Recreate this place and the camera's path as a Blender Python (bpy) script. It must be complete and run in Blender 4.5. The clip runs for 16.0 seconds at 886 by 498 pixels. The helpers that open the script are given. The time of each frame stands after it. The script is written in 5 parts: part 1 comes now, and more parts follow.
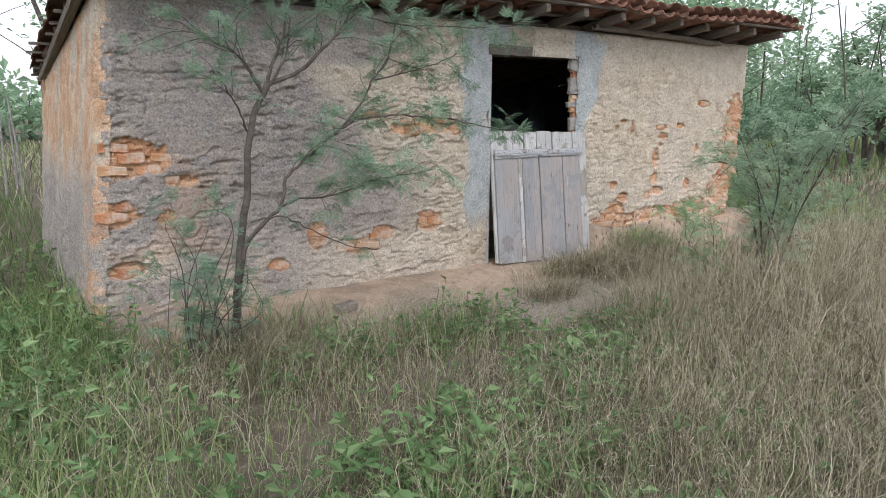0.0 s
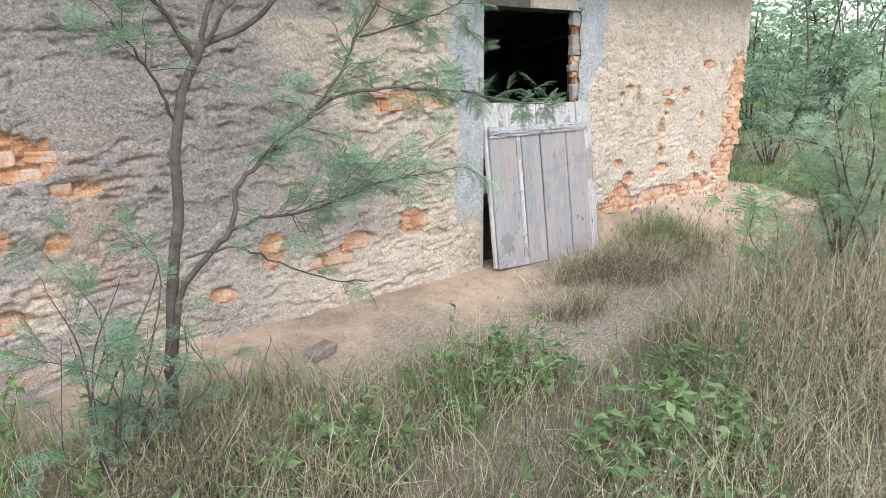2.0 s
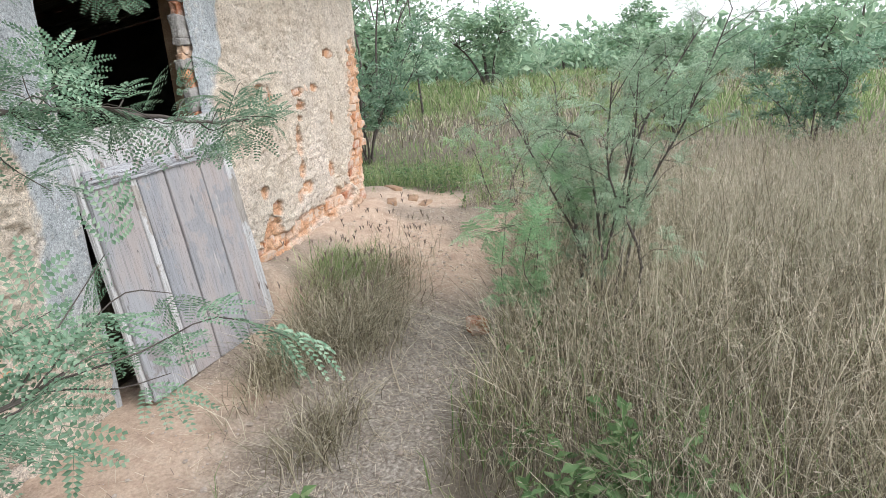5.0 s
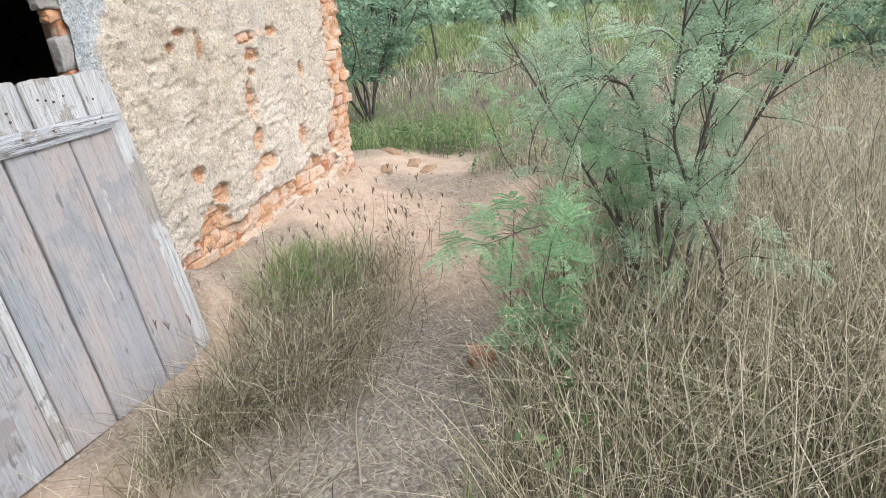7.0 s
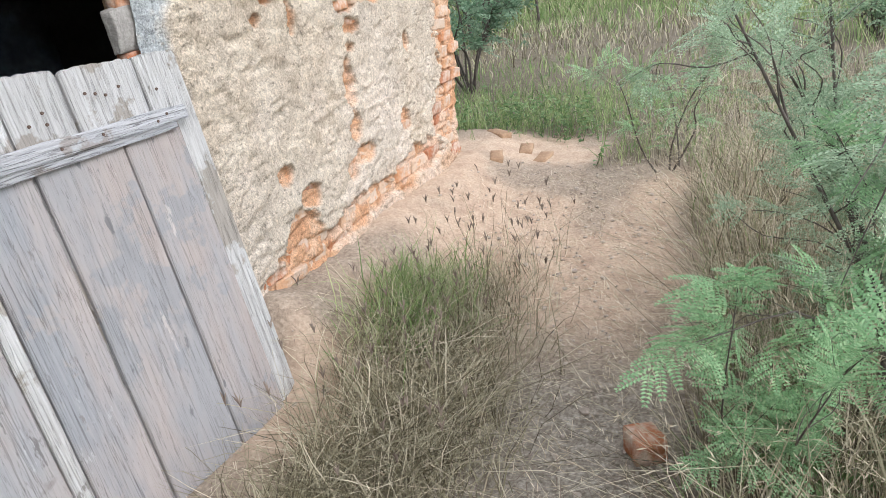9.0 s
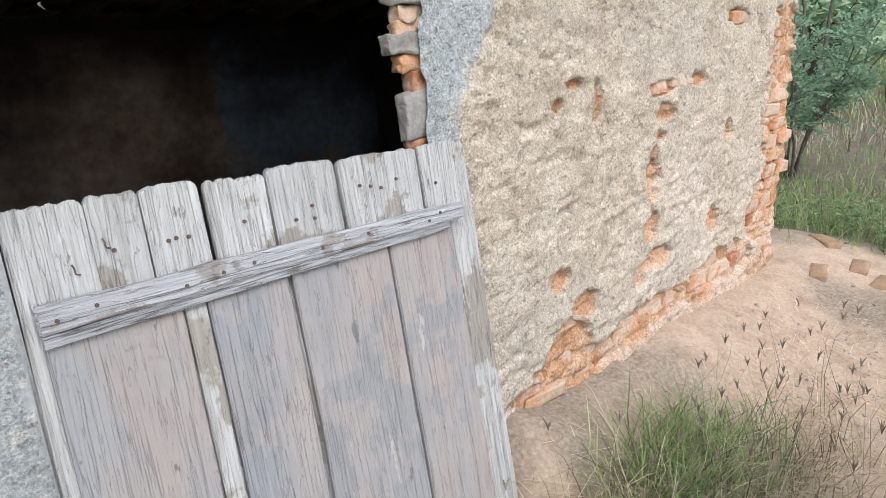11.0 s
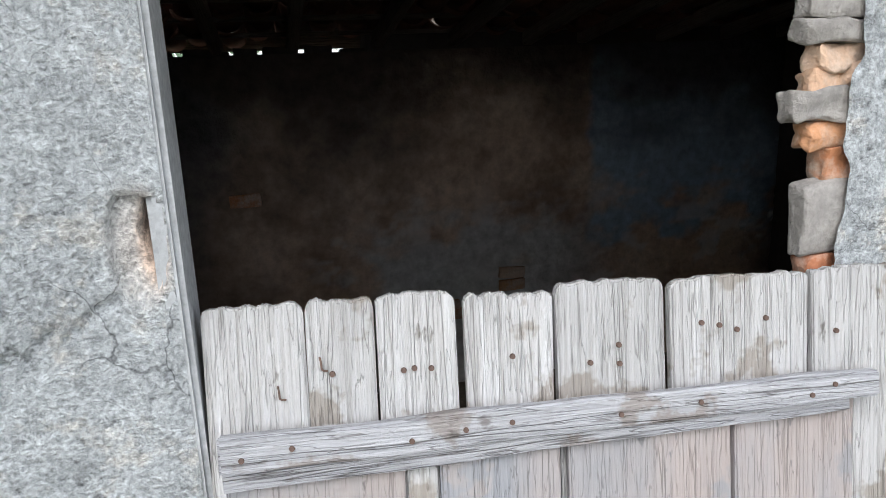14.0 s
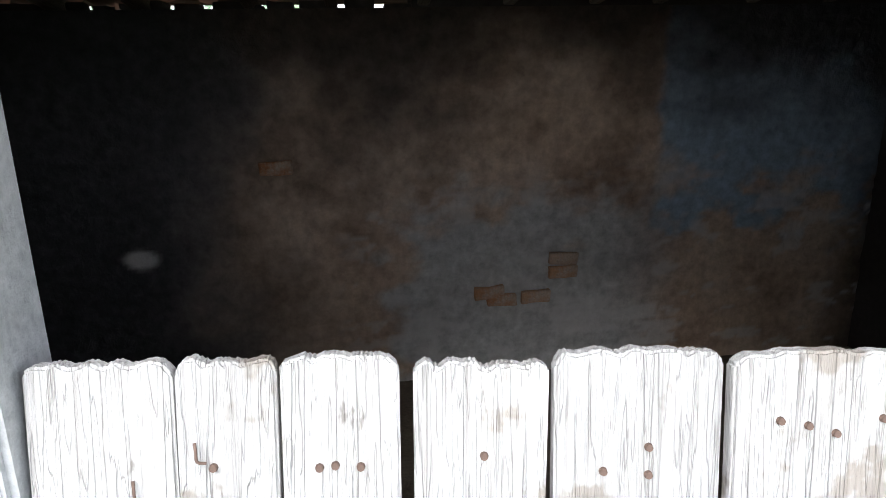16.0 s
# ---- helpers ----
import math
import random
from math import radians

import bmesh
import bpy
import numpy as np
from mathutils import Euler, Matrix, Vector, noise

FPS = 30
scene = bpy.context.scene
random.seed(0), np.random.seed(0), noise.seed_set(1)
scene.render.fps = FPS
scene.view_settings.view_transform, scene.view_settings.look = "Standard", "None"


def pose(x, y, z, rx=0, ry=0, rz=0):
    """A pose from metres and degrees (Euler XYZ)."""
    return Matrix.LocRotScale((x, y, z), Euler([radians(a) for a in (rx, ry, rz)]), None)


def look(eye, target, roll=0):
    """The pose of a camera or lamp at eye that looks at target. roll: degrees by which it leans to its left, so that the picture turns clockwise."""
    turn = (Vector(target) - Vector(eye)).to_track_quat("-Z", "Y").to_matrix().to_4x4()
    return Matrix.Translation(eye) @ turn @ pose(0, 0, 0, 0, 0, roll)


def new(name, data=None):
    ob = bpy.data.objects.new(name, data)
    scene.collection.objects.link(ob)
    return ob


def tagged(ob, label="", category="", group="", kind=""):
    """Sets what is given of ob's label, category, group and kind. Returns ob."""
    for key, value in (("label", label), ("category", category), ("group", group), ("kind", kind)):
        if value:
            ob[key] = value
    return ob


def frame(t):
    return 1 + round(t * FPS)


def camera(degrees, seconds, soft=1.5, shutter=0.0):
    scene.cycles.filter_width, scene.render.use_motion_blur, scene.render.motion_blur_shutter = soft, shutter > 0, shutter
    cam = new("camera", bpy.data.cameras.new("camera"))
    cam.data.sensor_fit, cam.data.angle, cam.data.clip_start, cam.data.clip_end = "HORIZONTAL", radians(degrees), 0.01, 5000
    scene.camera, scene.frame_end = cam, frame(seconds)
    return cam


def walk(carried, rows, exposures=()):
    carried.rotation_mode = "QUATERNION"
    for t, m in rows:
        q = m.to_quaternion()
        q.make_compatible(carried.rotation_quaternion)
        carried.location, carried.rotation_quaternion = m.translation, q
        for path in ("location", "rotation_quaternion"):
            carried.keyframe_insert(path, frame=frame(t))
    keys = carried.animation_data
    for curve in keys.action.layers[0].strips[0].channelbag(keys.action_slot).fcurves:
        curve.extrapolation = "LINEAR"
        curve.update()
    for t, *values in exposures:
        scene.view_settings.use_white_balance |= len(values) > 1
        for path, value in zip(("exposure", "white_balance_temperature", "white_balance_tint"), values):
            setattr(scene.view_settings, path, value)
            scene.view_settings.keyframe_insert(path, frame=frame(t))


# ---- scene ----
cam = camera(65.0, 16.0, 0.65)
PATH = [
    (0, (-3.912, -4.987, 1.397), (-2.805, -3.371, 0.995), 0.3),
    (0.5, (-3.893, -4.632, 1.43), (-2.71, -3.049, 1.122), -0.9),
    (1, (-3.841, -4.306, 1.395), (-2.645, -2.753, 0.996), -0.9),
    (1.5, (-3.65, -3.905, 1.376), (-2.476, -2.336, 0.978), -2.7),
    (2, (-3.502, -3.629, 1.412), (-2.24, -2.159, 0.915), -0.7),
    (2.5, (-3.398, -3.238, 1.361), (-2.015, -1.853, 0.948), -1.2),
    (3, (-3.326, -2.99, 1.364), (-2.037, -1.516, 0.959), -2.6),
    (3.5, (-3.123, -2.69, 1.394), (-1.797, -1.238, 1.029), -4.4),
    (4, (-2.928, -2.434, 1.397), (-1.424, -1.215, 0.893), -4.9),
    (4.5, (-2.662, -2.122, 1.36), (-0.831, -1.46, 0.902), -2.2),
    (5, (-2.429, -2.053, 1.366), (-0.549, -1.634, 0.828), -4.6),
    (5.2, (-2.273, -2.08, 1.356), (-0.382, -1.672, 0.847), -4.2),
    (7.3, (-1.155, -1.976, 1.246), (0.628, -1.42, 0.53), -8.4),
    (7.5, (-1.085, -1.97, 1.252), (0.679, -1.337, 0.554), -8.9),
    (8, (-0.886, -1.887, 1.263), (0.861, -1.223, 0.549), -9.0),
    (8.5, (-0.781, -1.803, 1.263), (0.937, -1.087, 0.53), -9.1),
    (9, (-0.619, -1.602, 1.28), (1.09, -0.874, 0.538), -7.8),
    (9.5, (-0.502, -1.458, 1.3), (1.182, -0.683, 0.55), -5.4),
    (10, (-0.39, -1.335, 1.293), (1.168, -0.302, 0.583), -5.5),
    (10.2, (-0.33, -1.331, 1.308), (1.161, -0.17, 0.655), -5.6),
    (12.3, (-0.164, -1.404, 1.48), (1.106, 0.05, 0.956), -3.0),
    (12.5, (-0.124, -1.346, 1.462), (1.124, 0.124, 0.932), -1.9),
    (13, (0.026, -1.132, 1.471), (1.148, 0.437, 0.939), 0.6),
    (13.5, (0.075, -1.012, 1.469), (0.949, 0.701, 0.918), 0.3),
    (14, (0.175, -0.931, 1.488), (0.632, 0.956, 1.008), -2.3),
    (14.5, (0.345, -0.853, 1.498), (0.586, 1.081, 1.049), -2.8),
    (15, (0.424, -0.806, 1.491), (0.663, 1.118, 1.002), -3.5),
    (15.5, (0.414, -0.73, 1.473), (0.681, 1.178, 0.938), -0.4),
    (16, (0.382, -0.601, 1.477), (0.644, 1.298, 0.905), -0.9),
]
EXPOSURES = [(t, stops, 6250, 12) for t, stops in ((0.0, 0.5), (0.5, 1.0), (3.5, 1.1), (5.2, 0.96), (7.3, 1.14), (10.2, 1.03), (12.5, 0.93), (13.5, 0.92), (14.2, 1.3), (15.0, 1.75), (16.0, 2.0))]
walk(cam, [(t, look(eye, target, roll)) for t, eye, target, roll in PATH], EXPOSURES)

# ---- light ----
world = bpy.data.worlds.new("world")
scene.world = world
world.use_nodes = True
wn = world.node_tree.nodes
sky = wn.new("ShaderNodeTexSky")
sky.sky_type = "NISHITA"
sky.sun_disc = False
sky.sun_elevation, sky.sun_rotation = radians(45), radians(207)
sky.dust_density, sky.air_density = 2.0, 1.0
soft_sky = wn.new("ShaderNodeHueSaturation")
soft_sky.inputs["Saturation"].default_value = 0.45
world.node_tree.links.new(sky.outputs["Color"], soft_sky.inputs["Color"])
veil = wn.new("ShaderNodeMix")
veil.data_type = "RGBA"
veil.inputs[0].default_value = 0.55
veil.inputs[7].default_value = (6.6, 6.8, 7.0, 1)
world.node_tree.links.new(soft_sky.outputs["Color"], veil.inputs[6])
world.node_tree.links.new(veil.outputs[2], wn["Background"].inputs["Color"])
wn["Background"].inputs["Strength"].default_value = 0.15
sun_data = bpy.data.lights.new("sun", "SUN")
sun_data.energy, sun_data.angle, sun_data.color = 0.9, radians(40), (1.0, 0.98, 0.95)
sun = new("sun", sun_data)
sun.matrix_world = look((-4.0, -8.0, 9.0), (0, 0, 0))


# ---- numpy noise ----
def hash2(i, j, seed):
    n = (i.astype(np.int64) * 374761393 + j.astype(np.int64) * 668265263 + seed * 974711) & 0x7FFFFFFF
    n = ((n ^ (n >> 13)) * 1274126177) & 0x7FFFFFFF
    n = ((n ^ (n >> 16)) * 2246822519) & 0x7FFFFFFF
    return (n & 0xFFFFFF) / float(0xFFFFFF)


def vnoise(x, y, seed=0):
    """Smooth value noise from 0 to 1."""
    xi, yi = np.floor(x), np.floor(y)
    fx, fy = x - xi, y - yi
    fx, fy = fx * fx * (3 - 2 * fx), fy * fy * (3 - 2 * fy)
    a, b = hash2(xi, yi, seed), hash2(xi + 1, yi, seed)
    c, d = hash2(xi, yi + 1, seed), hash2(xi + 1, yi + 1, seed)
    return (a * (1 - fx) + b * fx) * (1 - fy) + (c * (1 - fx) + d * fx) * fy


def fbm(x, y, octaves=4, seed=0):
    total, amp, norm = 0.0, 1.0, 0.0
    for k in range(octaves):
        total = total + amp * vnoise(x * 2 ** k, y * 2 ** k, seed + 17 * k)
        norm += amp
        amp *= 0.5
    return total / norm


def lumps(x, y, seed=0):
    """Rounded lumps, 1 on a lump's top and 0 in the joints."""
    xi, yi = np.floor(x), np.floor(y)
    d1, d2 = np.full(np.shape(x), 9.0), np.full(np.shape(x), 9.0)
    for a in (-1, 0, 1):
        for b in (-1, 0, 1):
            px = xi + a + 0.15 + 0.7 * hash2(xi + a, yi + b, seed)
            py = yi + b + 0.2 + 0.6 * hash2(xi + a, yi + b, seed + 5)
            d = np.hypot(px - x, py - y)
            d2 = np.minimum(np.maximum(d, d1), d2)
            d1 = np.minimum(d, d1)
    return np.clip((d2 - d1) * 2.2, 0, 1) ** 0.6


def smooth(a, b, v):
    s = np.clip((v - a) / (b - a), 0, 1)
    return s * s * (3 - 2 * s)


# ---- mesh helpers ----
def np_mesh(name, verts, quads=None, tris=None, material=None, smoothed=False):
    """A mesh from arrays of vertices, four-cornered and three-cornered faces."""
    me = bpy.data.meshes.new(name)
    verts = np.asarray(verts, dtype=np.float32)
    quads = np.zeros((0, 4), np.int32) if quads is None else np.asarray(quads, np.int32)
    tris = np.zeros((0, 3), np.int32) if tris is None else np.asarray(tris, np.int32)
    me.vertices.add(len(verts))
    me.vertices.foreach_set("co", verts.ravel())
    loops = np.concatenate([quads.ravel(), tris.ravel()])
    me.loops.add(len(loops))
    me.loops.foreach_set("vertex_index", loops)
    me.polygons.add(len(quads) + len(tris))
    starts = np.concatenate([np.arange(len(quads)) * 4, len(quads) * 4 + np.arange(len(tris)) * 3]).astype(np.int32)
    me.polygons.foreach_set("loop_start", starts)
    me.polygons.foreach_set("use_smooth", np.full(len(starts), smoothed, dtype=bool))
    me.update(calc_edges=True)
    if material:
        me.materials.append(material)
    return me


def under(ob, parent):
    ob.parent = parent
    return ob


def part(name, bm, material, parent, label="", smoothed=False):
    """Links a bmesh as one mesh object under a thing or a part."""
    me = bpy.data.meshes.new(name)
    bm.to_mesh(me)
    bm.free()
    me.materials.append(material)
    if smoothed:
        for p in me.polygons:
            p.use_smooth = True
    ob = new(name, me)
    ob.parent = parent
    if label:
        ob["label"] = label
    return ob


def empty(name, m=None):
    ob = new(name)
    ob.empty_display_size = 0.1
    if m is not None:
        ob.matrix_world = m
    return ob


def box_bm(x0, x1, y0, y1, z0, z1, bevel=0.0, bm=None):
    own = bm is None
    bm = bm or bmesh.new()
    made = bmesh.ops.create_cube(bm, size=1.0)["verts"]
    for v in made:
        v.co = (x0 + (v.co.x + 0.5) * (x1 - x0), y0 + (v.co.y + 0.5) * (y1 - y0), z0 + (v.co.z + 0.5) * (z1 - z0))
    if bevel and own:
        bmesh.ops.bevel(bm, geom=bm.edges[:], offset=bevel, segments=2, affect="EDGES")
    return bm


def rough_bm(sx, sy, sz, seed, cuts=2, amount=0.12):
    """A worn, uneven block about its centre."""
    bm = box_bm(-sx / 2, sx / 2, -sy / 2, sy / 2, -sz / 2, sz / 2)
    bmesh.ops.bevel(bm, geom=bm.edges[:], offset=min(sx, sy, sz) * 0.09, segments=1, affect="EDGES")
    if cuts:
        bmesh.ops.subdivide_edges(bm, edges=bm.edges[:], cuts=cuts - 1, use_grid_fill=True)
    r = random.Random(seed)
    off = Vector((r.random() * 50, r.random() * 50, r.random() * 50))
    for v in bm.verts:
        v.co += (noise.noise_vector(v.co * 14 + off) + 0.5 * noise.noise_vector(v.co * 45 + off)) * min(sx, sy, sz) * amount
    return bm


class Heap:
    """Gathers tubes and leaves into arrays for one mesh."""

    def __init__(self):
        self.v, self.q, self.t, self.n = [], [], [], 0

    def add(self, verts, quads=None, tris=None):
        if quads is not None and len(quads):
            self.q.append(np.asarray(quads) + self.n)
        if tris is not None and len(tris):
            self.t.append(np.asarray(tris) + self.n)
        self.v.append(np.asarray(verts, dtype=np.float64))
        self.n += len(verts)

    def tube(self, points, radii, sides=6):
        points = np.asarray(points, float)
        n = len(points)
        tangents = np.gradient(points, axis=0)
        tangents /= np.linalg.norm(tangents, axis=1)[:, None] + 1e-9
        ref = np.array([0.31, 0.95, 0.05])
        a = np.cross(tangents, ref)
        a /= np.linalg.norm(a, axis=1)[:, None] + 1e-9
        b = np.cross(tangents, a)
        ang = np.arange(sides) * 2 * np.pi / sides
        ring = a[:, None, :] * np.cos(ang)[None, :, None] + b[:, None, :] * np.sin(ang)[None, :, None]
        verts = (points[:, None, :] + ring * np.asarray(radii)[:, None, None]).reshape(-1, 3)
        i, k = np.meshgrid(np.arange(n - 1), np.arange(sides), indexing="ij")
        k2 = (k + 1) % sides
        quads = np.stack([i * sides + k, i * sides + k2, (i + 1) * sides + k2, (i + 1) * sides + k], -1).reshape(-1, 4)
        self.add(verts, quads)

    def mesh(self, name, material, smoothed=False):
        return np_mesh(name, np.concatenate(self.v), np.concatenate(self.q) if self.q else None,
                       np.concatenate(self.t) if self.t else None, material, smoothed)


def bend(points, steps=4, wobble=0.0, rng=None):
    """A smoother line through points (Catmull-Rom), with a little wobble."""
    p = np.asarray(points, float)
    p = np.vstack([2 * p[0] - p[1], p, 2 * p[-1] - p[-2]])
    out = []
    for i in range(1, len(p) - 2):
        for s in np.arange(steps) / steps:
            a, b, c, d = p[i - 1], p[i], p[i + 1], p[i + 2]
            out.append(0.5 * (2 * b + (c - a) * s + (2 * a - 5 * b + 4 * c - d) * s * s + (3 * b - a - 3 * c + d) * s ** 3))
    out.append(p[-2])
    out = np.array(out)
    if wobble and rng is not None:
        out[1:-1] += rng.normal(0, wobble, (len(out) - 2, 3))
    return out


# ---- materials ----
def nodes_of(name):
    m = bpy.data.materials.new(name)
    m.use_nodes = True
    nt = m.node_tree
    return m, nt, nt.nodes["Principled BSDF"]


def add_noise(nt, coord, scale, detail=4.0, rough=0.55, stretch=None):
    n = nt.nodes.new("ShaderNodeTexNoise")
    n.inputs["Scale"].default_value, n.inputs["Detail"].default_value, n.inputs["Roughness"].default_value = scale, detail, rough
    if stretch:
        mp = nt.nodes.new("ShaderNodeMapping")
        mp.inputs["Scale"].default_value = stretch
        nt.links.new(coord, mp.inputs["Vector"])
        coord = mp.outputs["Vector"]
    nt.links.new(coord, n.inputs["Vector"])
    return n.outputs["Fac"]


def ramp(nt, fac, stops):
    r = nt.nodes.new("ShaderNodeValToRGB")
    while len(r.color_ramp.elements) < len(stops):
        r.color_ramp.elements.new(0.5)
    for e, (pos, col) in zip(r.color_ramp.elements, stops):
        e.position, e.color = pos, (*col, 1) if len(col) == 3 else col
    nt.links.new(fac, r.inputs["Fac"])
    return r.outputs["Color"]


def grey_ramp(nt, fac, lo, hi, a=0.0, b=1.0):
    return ramp(nt, fac, [(lo, (a, a, a)), (hi, (b, b, b))])


def blend(nt, fac, a, b, mode="MIX"):
    m = nt.nodes.new("ShaderNodeMix")
    m.data_type, m.blend_type = "RGBA", mode
    for value, socket in ((fac, m.inputs[0]), (a, m.inputs[6]), (b, m.inputs[7])):
        if isinstance(value, (int, float)):
            socket.default_value = value
        elif isinstance(value, tuple):
            socket.default_value = (*value, 1)
        else:
            nt.links.new(value, socket)
    return m.outputs[2]


def times(nt, a, b):
    m = nt.nodes.new("ShaderNodeMath")
    m.operation = "MULTIPLY"
    for value, socket in ((a, m.inputs[0]), (b, m.inputs[1])):
        if isinstance(value, (int, float)):
            socket.default_value = value
        else:
            nt.links.new(value, socket)
    return m.outputs[0]


def bump(nt, bsdf, height, strength=0.5, distance=0.01):
    b = nt.nodes.new("ShaderNodeBump")
    b.inputs["Strength"].default_value, b.inputs["Distance"].default_value = strength, distance
    nt.links.new(height, b.inputs["Height"])
    nt.links.new(b.outputs["Normal"], bsdf.inputs["Normal"])


def coords(nt, kind="Object"):
    return nt.nodes.new("ShaderNodeTexCoord").outputs[kind]


def attribute(nt, name):
    a = nt.nodes.new("ShaderNodeAttribute")
    a.attribute_name = name
    return a.outputs["Fac"]


def surface(name, dark, light, scale=3.0, fine=40.0, rough=0.9, relief=0.4, distance=0.006, random_shift=0.0, metal=0.0):
    """A matt surface with stains and grain."""
    m, nt, bsdf = nodes_of(name)
    co = coords(nt)
    big, small = add_noise(nt, co, scale), add_noise(nt, co, fine, 6.0, 0.65)
    col = ramp(nt, big, [(0.3, dark), (0.7, light)])
    col = blend(nt, 0.55, col, grey_ramp(nt, small, 0.25, 0.75, 0.45, 1.25), "MULTIPLY")
    if random_shift:
        rnd = nt.nodes.new("ShaderNodeObjectInfo").outputs["Random"]
        col = blend(nt, random_shift, col, grey_ramp(nt, rnd, 0.0, 1.0, 0.35, 1.3), "MULTIPLY")
    nt.links.new(col, bsdf.inputs["Base Color"])
    bsdf.inputs["Roughness"].default_value, bsdf.inputs["Metallic"].default_value = rough, metal
    bsdf.inputs["Specular IOR Level"].default_value = 0.2
    bump(nt, bsdf, small, relief, distance)
    return m


def plaster_material():
    m, nt, bsdf = nodes_of("earth_plaster")
    co = coords(nt)
    big, mid = add_noise(nt, co, 1.3, 5), add_noise(nt, co, 7.0, 6, 0.6)
    fine, grit = add_noise(nt, co, 60.0, 6, 0.65), add_noise(nt, co, 150.0, 4, 0.65)
    col = ramp(nt, mid, [(0.25, (0.35, 0.285, 0.215)), (0.5, (0.535, 0.455, 0.36)), (0.8, (0.69, 0.615, 0.505))])
    col = blend(nt, times(nt, grey_ramp(nt, big, 0.4, 0.65), 0.6), col, (0.53, 0.475, 0.41))
    grey = times(nt, attribute(nt, "grey"), grey_ramp(nt, mid, 0.15, 0.6, 0.45, 1.0))
    col = blend(nt, grey, col, ramp(nt, fine, [(0.3, (0.22, 0.20, 0.195)), (0.7, (0.34, 0.31, 0.30))]))
    # cement render: mottled grey with sandy worn spots and hair cracks
    cement = ramp(nt, mid, [(0.25, (0.31, 0.33, 0.335)), (0.6, (0.44, 0.465, 0.47)), (0.85, (0.53, 0.55, 0.55))])
    sandy = add_noise(nt, co, 11.0, 6, 0.7)
    cement = blend(nt, grey_ramp(nt, sandy, 0.54, 0.64, 0.0, 0.55), cement, (0.57, 0.54, 0.48))
    warp = nt.nodes.new("ShaderNodeTexNoise")
    warp.inputs["Scale"].default_value, warp.inputs["Detail"].default_value = 9.0, 4.0
    nt.links.new(co, warp.inputs["Vector"])
    bent = blend(nt, 0.12, co, warp.outputs["Color"], "ADD")
    cell = nt.nodes.new("ShaderNodeTexVoronoi")
    cell.feature = "DISTANCE_TO_EDGE"
    cell.inputs["Scale"].default_value = 7.0
    nt.links.new(bent, cell.inputs["Vector"])
    hair = grey_ramp(nt, cell.outputs["Distance"], 0.002, 0.012, 0.45, 1.0)
    some = grey_ramp(nt, add_noise(nt, co, 3.0, 2), 0.48, 0.56)
    cement = blend(nt, some, cement, blend(nt, 1.0, cement, hair, "MULTIPLY"))
    col = blend(nt, attribute(nt, "cement"), col, cement)
    orange = ramp(nt, mid, [(0.3, (0.45, 0.225, 0.115)), (0.5, (0.58, 0.33, 0.19)), (0.7, (0.64, 0.46, 0.33))])
    col = blend(nt, attribute(nt, "brick"), col, orange)
    col = blend(nt, attribute(nt, "pale"), col, (0.72, 0.63, 0.55))
    # crevices, pits and grit
    flat = nt.nodes.new("ShaderNodeMapping")
    flat.inputs["Scale"].default_value = (0.8, 1, 1.5)
    nt.links.new(bent, flat.inputs["Vector"])
    flake = nt.nodes.new("ShaderNodeTexVoronoi")
    flake.feature = "DISTANCE_TO_EDGE"
    flake.inputs["Scale"].default_value = 9.0
    nt.links.new(flat.outputs["Vector"], flake.inputs["Vector"])
    crevice = grey_ramp(nt, flake.outputs["Distance"], 0.01, 0.045, 0.0, 1.0)
    lone = times(nt, grey_ramp(nt, add_noise(nt, co, 5.0, 4), 0.52, 0.60), 0.6)
    crevice = blend(nt, lone, (1.0, 1.0, 1.0), crevice)
    crevice = blend(nt, attribute(nt, "cement"), crevice, (1.0, 1.0, 1.0))
    col = blend(nt, 0.4, col, crevice, "MULTIPLY")
    pit = add_noise(nt, co, 34.0, 5, 0.7, (1, 1, 1.7))
    col = blend(nt, 0.75, col, grey_ramp(nt, pit, 0.33, 0.43, 0.34, 1.03), "MULTIPLY")
    col = blend(nt, 0.6, col, grey_ramp(nt, fine, 0.3, 0.7, 0.6, 1.5), "MULTIPLY")
    col = blend(nt, 0.9, col, grey_ramp(nt, grit, 0.3, 0.7, 0.55, 1.5), "MULTIPLY")
    nt.links.new(col, bsdf.inputs["Base Color"])
    bsdf.inputs["Roughness"].default_value = 0.95
    bsdf.inputs["Specular IOR Level"].default_value = 0.1
    bump(nt, bsdf, blend(nt, 0.35, blend(nt, 0.4, blend(nt, 0.5, fine, pit), grit), crevice, "MULTIPLY"), 1.0, 0.020)
    return m


